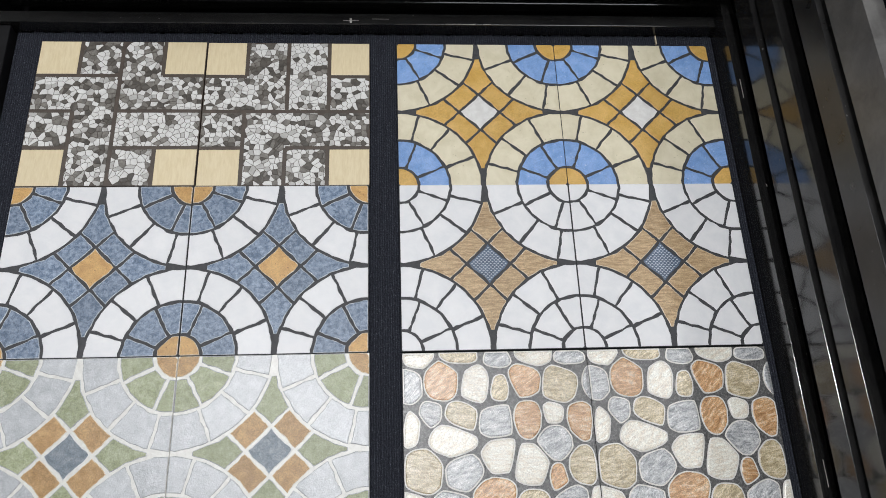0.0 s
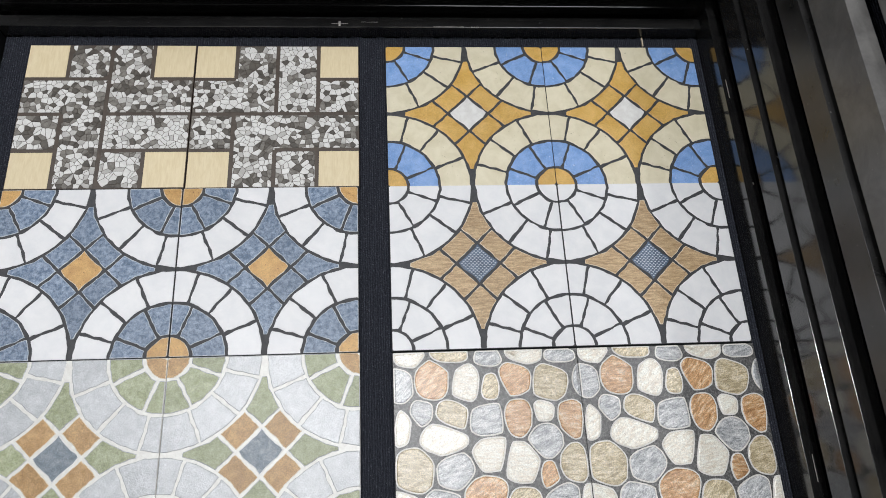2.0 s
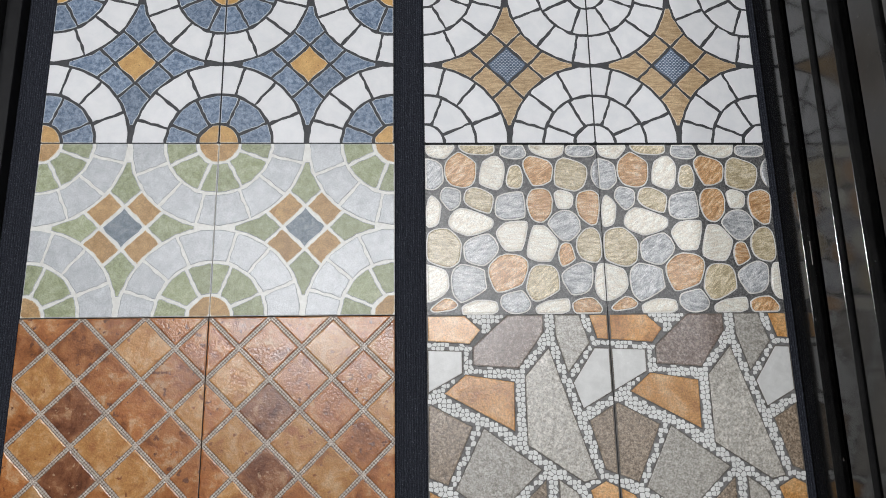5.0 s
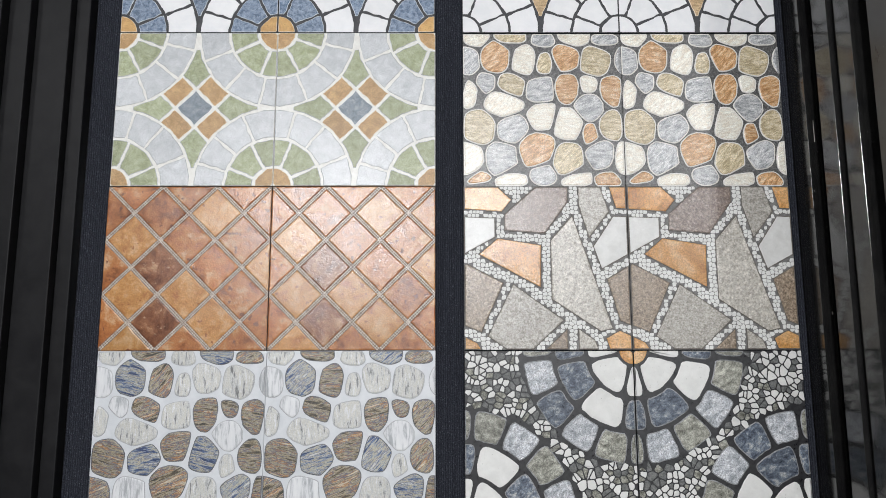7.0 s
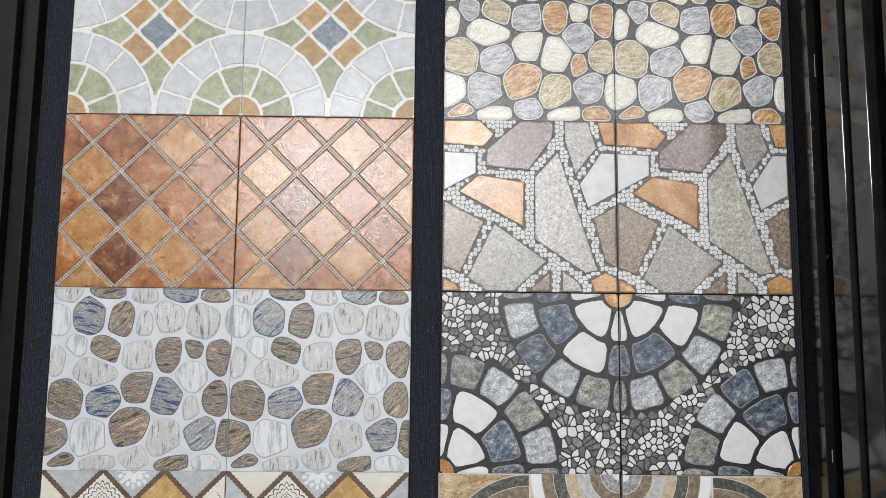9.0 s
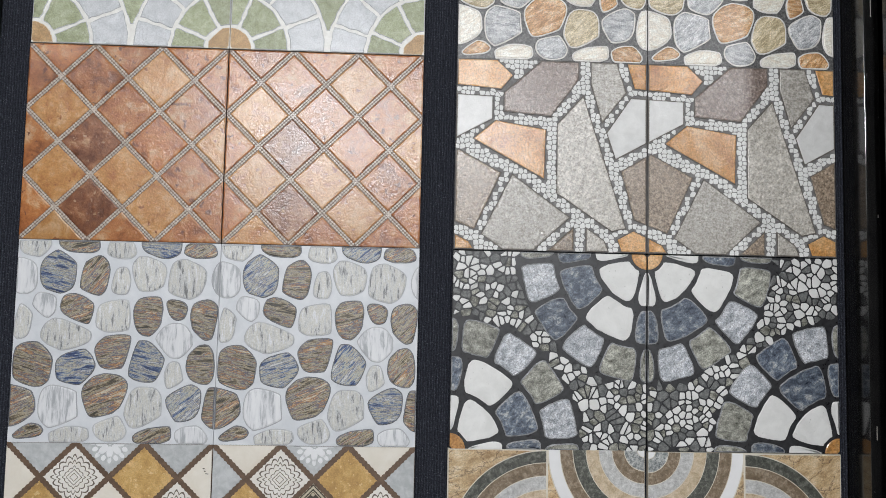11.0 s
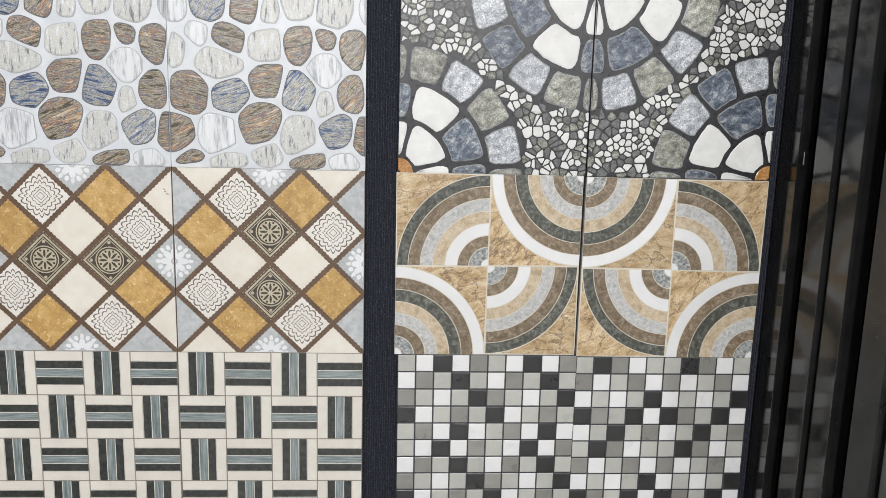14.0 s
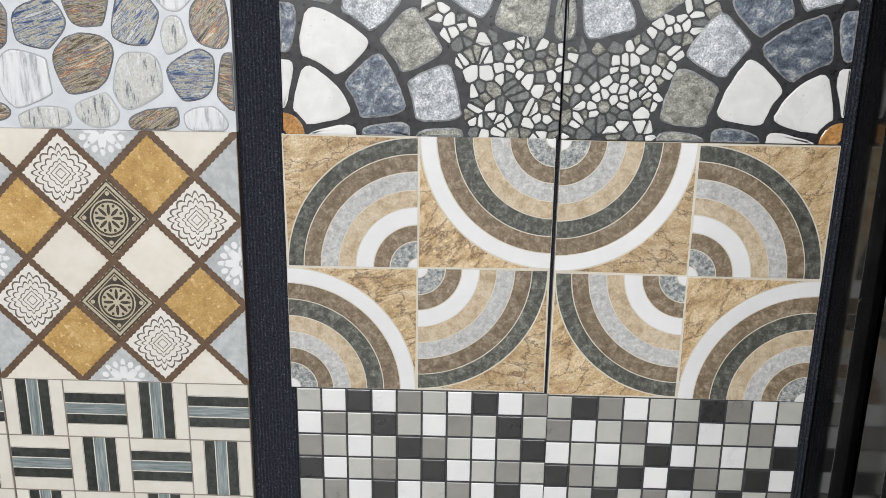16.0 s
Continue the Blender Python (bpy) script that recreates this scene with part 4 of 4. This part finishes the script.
def ornament_tile(label, plan):
    ob = new_tile(label, lattice, "ornamental lattice tiles")
    plate_of = {"W": ivory_white, "O": amber, "P": ivory, "M": medal_sand, "G": mist, "F": mist}
    for i, j in LATTICE:
        k = plan[j][i]
        u, v = i / 6, j / 6
        plate = piece("lattice_plate", box_clip(loop(i, j, 1 / 6 - 0.019, 9, 0.0022), 0.0015, 0.0015, 0.9985, 0.9985), plate_of[k], ob, 0.0007, 0.002)
        if k == "W":
            rings = [(loop(i, j, h, w, s, 6, b, True), loop(i, j, h - t, w, s, 6, b, True)) for h, w, s, t, b in ((0.132, 4, 0.022, 0.0105, 0.20), (0.098, 4, 0.016, 0.0080, 0.19), (0.062, 3, 0.008, 0.0055, 0.12), (0.040, 1, 0.0, 0.0045, 0.0), (0.022, 1, 0.0, 0.0040, 0.0))]
            verts, faces = ring_mesh(rings, 0.0009)
            link_part("scallop_print", mesh_of("scallop_print", verts, faces, scallop), plate, "dark brown scalloped rings")
        elif k == "M":
            verts, faces = ring_mesh([(loop(i, j, 0.146), loop(i, j, 0.138)), (loop(i, j, 0.124), loop(i, j, 0.001))], 0.0009)
            link_part("dark_print", mesh_of("dark_print", verts, faces, medal_dark), plate, "dark brown medallion ground")
            shapes = [circle(u + 0.095 * a, v + 0.095 * b, 0.0085, 10) for a, b in ((1, 0), (-1, 0), (0, 1), (0, -1))] + [circle(u, v, 0.060, 28)]
            petals = [circle(u + 0.033 * math.cos(t), v + 0.033 * math.sin(t), 0.021, 10, 0.30, t) for t in (math.pi / 4 * n for n in range(8))]
            petals += [circle(u + 0.051 * math.cos(t), v + 0.051 * math.sin(t), 0.0065, 8, 0.9, t) for t in (math.pi / 4 * n + 0.39 for n in range(8))]
            pv, pf, _ = raised(petals, 0.0013, 0)
            link_part("petal_print", mesh_of("petal_print", pv, pf, medal_dark), plate)
            verts, faces, _ = raised(shapes, 0.00115, 0)
            v2, f2 = ring_mesh([(circle(u, v, 0.074), circle(u, v, 0.068)), (loop(i, j, 0.116), loop(i, j, 0.110))], 0.00115)
            faces += [tuple(len(verts) + x for x in f) for f in f2]
            verts += v2
            link_part("rosette_print", mesh_of("rosette_print", verts, faces, medal_sand), plate, "sand-coloured rosette")
        elif k == "F":
            shapes = [circle(u + r * math.cos(t), v + r * math.sin(t), a, 12, s, t) for r, a, s, n, o in ((0.044, 0.030, 0.56, 8, 0.0), (0.078, 0.015, 0.8, 8, 0.39), (0.082, 0.017, 0.6, 8, 0.0)) for t in (o + math.pi / 4 * m for m in range(n))]
            shapes.append(circle(u, v, 0.009, 10))
            shapes = [q for q in (box_clip(p, 0.004, 0.004, 0.996, 0.996) for p in shapes) if len(q) > 2]
            verts, faces, _ = raised(shapes, 0.0011, 0.0015)
            link_part("flower_print", mesh_of("flower_print", verts, faces, petal), plate, "white petalled flower")
    return ob


# letters by column and row of the lattice; full stops are crossings
noted = place(ornament_tile("lattice tile with two dark medallions and white flowers", (".G.F.G.", "P.W.O.P", ".O.P.W.", "F.M.M.F", ".W.P.O.", "P.O.W.P", ".G.F.G.")), "L", 0, 5, 0.0, 0.001)
second = ornament_tile("ivory and amber lattice tile with scalloped diamonds", (".P.F.P.", "G.W.O.G", ".O.M.W.", "F.P.P.F", ".W.M.O.", "G.O.W.G", ".P.F.P."))
place(second, "L", 1, 5, 0.0, 0.001)

for k, (u, v, w) in enumerate(((0.955, 0.115, 0.012), (0.962, 0.128, 0.010), (0.970, 0.140, 0.014))):
    piece("pen_mark", [(u, v), (u + w, v + 0.002), (u + w, v + 0.006), (u, v + 0.004)], brown_line, noted, 0.0009, 0)

# basket-weave stripes
stripes = new_tile("basket-weave tile of black, teal and cream strips", stripe_bed, "striped tiles")
for r in range(4):
    for c in range(4):
        upright = (r + c) % 2 == 0
        spans = ((0.012, 0.215, stripe_cream), (0.23, 0.396, stripe_black), (0.412, 0.583, stripe_teal if upright else stripe_teal_flat), (0.599, 0.765, stripe_black), (0.78, 0.988, stripe_cream))
        bed = [(0.222, 0.012), (0.773, 0.012), (0.773, 0.988), (0.222, 0.988)]
        piece("strip_bed", box_clip([((c + u) / 4, (r + v) / 4) for u, v in (bed if upright else [(v, u) for u, v in bed])], 0.004, 0.004, 0.996, 0.996), stripe_cream, stripes, 0.0003, 0.001)
        for a, b, m in spans:
            lo, hi = (0.012, 0.988)
            p = [(a, lo), (b, lo), (b, hi), (a, hi)] if upright else [(lo, a), (hi, a), (hi, b), (lo, b)]
            piece("strip", box_clip([((c + u) / 4, (r + v) / 4) for u, v in p], 0.004, 0.004, 0.996, 0.996), m, stripes, 0.0006, 0.001)
pair(stripes, "L", 6, 0.0, -0.001, 0.002)


# small square mosaic
def mosaic_tile(label, block):
    ob = new_tile(label, grout_dark, "mosaic tiles")
    for r in range(10):
        for c in range(10):
            u0, v0, g = c / 10, r / 10, 0.0042
            p = [(u0 + g, v0 + g), (u0 + 0.1 - g, v0 + g), (u0 + 0.1 - g, v0 + 0.1 - g), (u0 + g, v0 + 0.1 - g)]
            piece("mosaic_square", p, mosaic[block[r % 5][c % 5]], ob, 0.0008, 0.003)
    return ob


place(mosaic_tile("mosaic tile of white, grey and black squares", ("LWBWD", "WDLBL", "DLWLB", "BWLDL", "LDWBW")), "R", 0, 6, 0.0055, 0.0005, -0.2)
place(mosaic_tile("black, grey and white small-square mosaic tile", ("LBDWL", "DWLDW", "WLWLB", "BDLBW", "WLBLD")), "R", 1, 6, 0.0035, -0.001, -0.2)

# ---- the display: carpeted board in a black frame, sliding frames beside it, tracks above ----
panel = tagged(new("display_panel"), "tall carpeted sample board in a black metal frame", "display board")
verts, faces = [], []
rnd = random.Random(4)
xs = np.linspace(-0.677, 0.644, 240)
for k, x in enumerate(xs):
    up = 2.481 + rnd.uniform(-0.0022, 0.0022)
    verts += [(x, 0.009, 0.16), (x, 0.009, up), (x, 0.016, up), (x, 0.016, 0.16)]
    if k:
        o = 4 * k
        faces += [(o - 4, o, o + 1, o - 3), (o - 3, o + 1, o + 2, o - 2), (o - 2, o + 2, o + 3, o - 1)]
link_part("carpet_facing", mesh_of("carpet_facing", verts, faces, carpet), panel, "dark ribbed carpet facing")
part("board", bar(-0.682, 0.6445, 0.0165, 0.03, 0.12, 2.49, 0), black_metal, panel)
part("left_stile", bar(-0.708, -0.681, -0.012, 0.035, 0.10, 2.4805), dull_black, panel)
part("right_stile", bar(0.645, 0.668, -0.052, 0.035, 0.10, 2.535, 0.0004), black_metal, panel)
part("top_rail", bar(-0.7075, 0.644, -0.021, 0.034, 2.4815, 2.506, 0.0015), black_metal, panel)
part("bottom_rail", bar(-0.680, 0.644, -0.030, 0.034, 0.10, 0.15), black_metal, panel)


# scratches and scuffs down to the bare metal, and a loose end of thread at the carpet's top edge
for x0, x1, z0, z1 in ((0.118, 0.176, 2.4822, 2.4832), (0.19, 0.205, 2.4822, 2.4830), (-0.075, -0.045, 2.489, 2.4896), (-0.02, 0.012, 2.493, 2.4936), (-0.062, -0.058, 2.484, 2.495)):
    part("scuff", bar(x0, x1, -0.0214, -0.0208, z0, z1, 0), bare_metal, panel)
for z0, z1, x0 in ((2.30, 2.34, 0.652), (2.12, 2.125, 0.660), (1.62, 1.66, 0.656), (1.31, 1.315, 0.662), (0.98, 1.0, 0.654)):
    part("scuff", bar(x0, x0 + 0.0012, -0.0524, -0.0518, z0, z1, 0), bare_metal, panel)
part("loose_thread", bar(0.530, 0.5325, 0.004, 0.0088, 2.459, 2.4795, 0.0005), worn_warm, panel, "short pale loose thread")


def side_panel(x, y0, y1, material, label, front):
    ob = tagged(new("sliding_panel"), label, "display board", "sliding panels")
    part("stile", bar(x, x + 0.03, y1, y0, 0.10, 2.535, 0.0004), material, ob)
    part("far_stile", bar(x + 1.30, x + 1.33, y1, y0, 0.10, 2.535, 0.0004), material, ob)
    part("top_rail", bar(x + 0.0305, x + 1.2995, y1 + 0.004, y0 - 0.004, 2.49, 2.529), material, ob)
    part("bottom_rail", bar(x + 0.0305, x + 1.2995, y1 + 0.004, y0 - 0.004, 0.10, 0.15), material, ob)
    part("carpet_facing", bar(x + 0.0305, x + 1.2995, (y0 + y1) / 2 - 0.004, (y0 + y1) / 2 + 0.004, 0.151, 2.489, 0), front, ob)
    return ob


side_panel(0.648, -0.096, -0.146, black_metal, "black-framed sliding sample panel seen edge-on", carpet)
side_panel(0.655, -0.156, -0.204, black_metal, "black-framed sliding sample panel seen edge-on", carpet)
side_panel(0.660, -0.247, -0.302, scuffed_metal, "scratched grey-black sliding panel frame", carpet)
side_panel(0.665, -0.317, -0.393, lit_worn_metal, "worn panel frame, its grey lightened as if lit, with dark carpet facing", carpet)
side_panel(0.7035, -0.405, -0.440, dusty_metal, "dusty light grey panel frame with grey ribbed carpet", grey_carpet)

post = tagged(new("frame_post"), "stepped black lacquered side post of the display", "post")
part("inner_step", bar(-0.772, -0.7095, -0.030, 0.06, 0.0, 2.62), dull_black, post)
part("middle_step", bar(-0.812, -0.7725, -0.052, 0.06, 0.0, 2.62), dull_black, post)
part("outer_step", bar(-1.30, -0.8125, -0.075, 0.06, 0.0, 2.62), dull_black, post)

# added black backing, keeps the lit wall from showing above the top rail
part("back_board", bar(-1.30, 2.10, 0.061, 0.075, 0.0, 2.80, 0), dull_black, post)

header = tagged(new("track_header"), "black header with grooved sliding tracks", "track")
part("box", bar(-1.30, 2.10, -0.45, 0.06, 2.625, 2.80), black_metal, header)
# the grey tracks have the light on them put into their colour
for y0, y1, m in ((-0.012, 0.01, black_metal), (-0.072, -0.060, black_metal), (-0.144, -0.122, lit_worn_metal), (-0.205, -0.184, lit_worn_metal), (-0.26, -0.24, lit_worn_metal), (-0.32, -0.30, black_metal), (-0.45, -0.40, black_metal)):
    part("track", bar(-0.7, 2.05, y0, y1, 2.54, 2.624), m, header)
plinth = tagged(part("plinth", bar(-1.30, 2.10, -0.45, 0.06, 0.0005, 0.0995, 0.004), black_metal), "low black plinth with the bottom tracks", "plinth")

# housings of the unseen spotlights and the added fill, open towards the displays, hung from the ceiling
for at, size, power in LAMPS:
    lamp = tagged(new("spotlight"), "unseen round black showroom spotlight hung from the ceiling", "spotlight", "spotlights")
    lamp.matrix_basis = look(at, AIM)
    bm = bmesh.new()
    rings = [[bm.verts.new((r * math.cos(t), r * math.sin(t), z)) for t in (2 * math.pi * k / 32 for k in range(32))]
             for r, z in ((size / 2 + 0.004, -0.01), (size / 2 + 0.02, -0.012), (size / 2 + 0.02, 0.10), (size / 4, 0.16), (size / 4 - 0.02, 0.15), (size / 2 + 0.004, 0.09))]
    for a, b in zip(rings, rings[1:]):
        for k in range(32):
            bm.faces.new((a[k], a[(k + 1) % 32], b[(k + 1) % 32], b[k]))
    part("housing", bm, black_metal, lamp)
    hang = look(at, AIM).inverted() @ pose(at[0], at[1], 0)
    bm = bar(-0.012, 0.012, -0.012, 0.012, at[2] + size / 2 + 0.015, CEILING + 0.001)
    bm.transform(hang)
    part("rod", bm, black_metal, lamp)
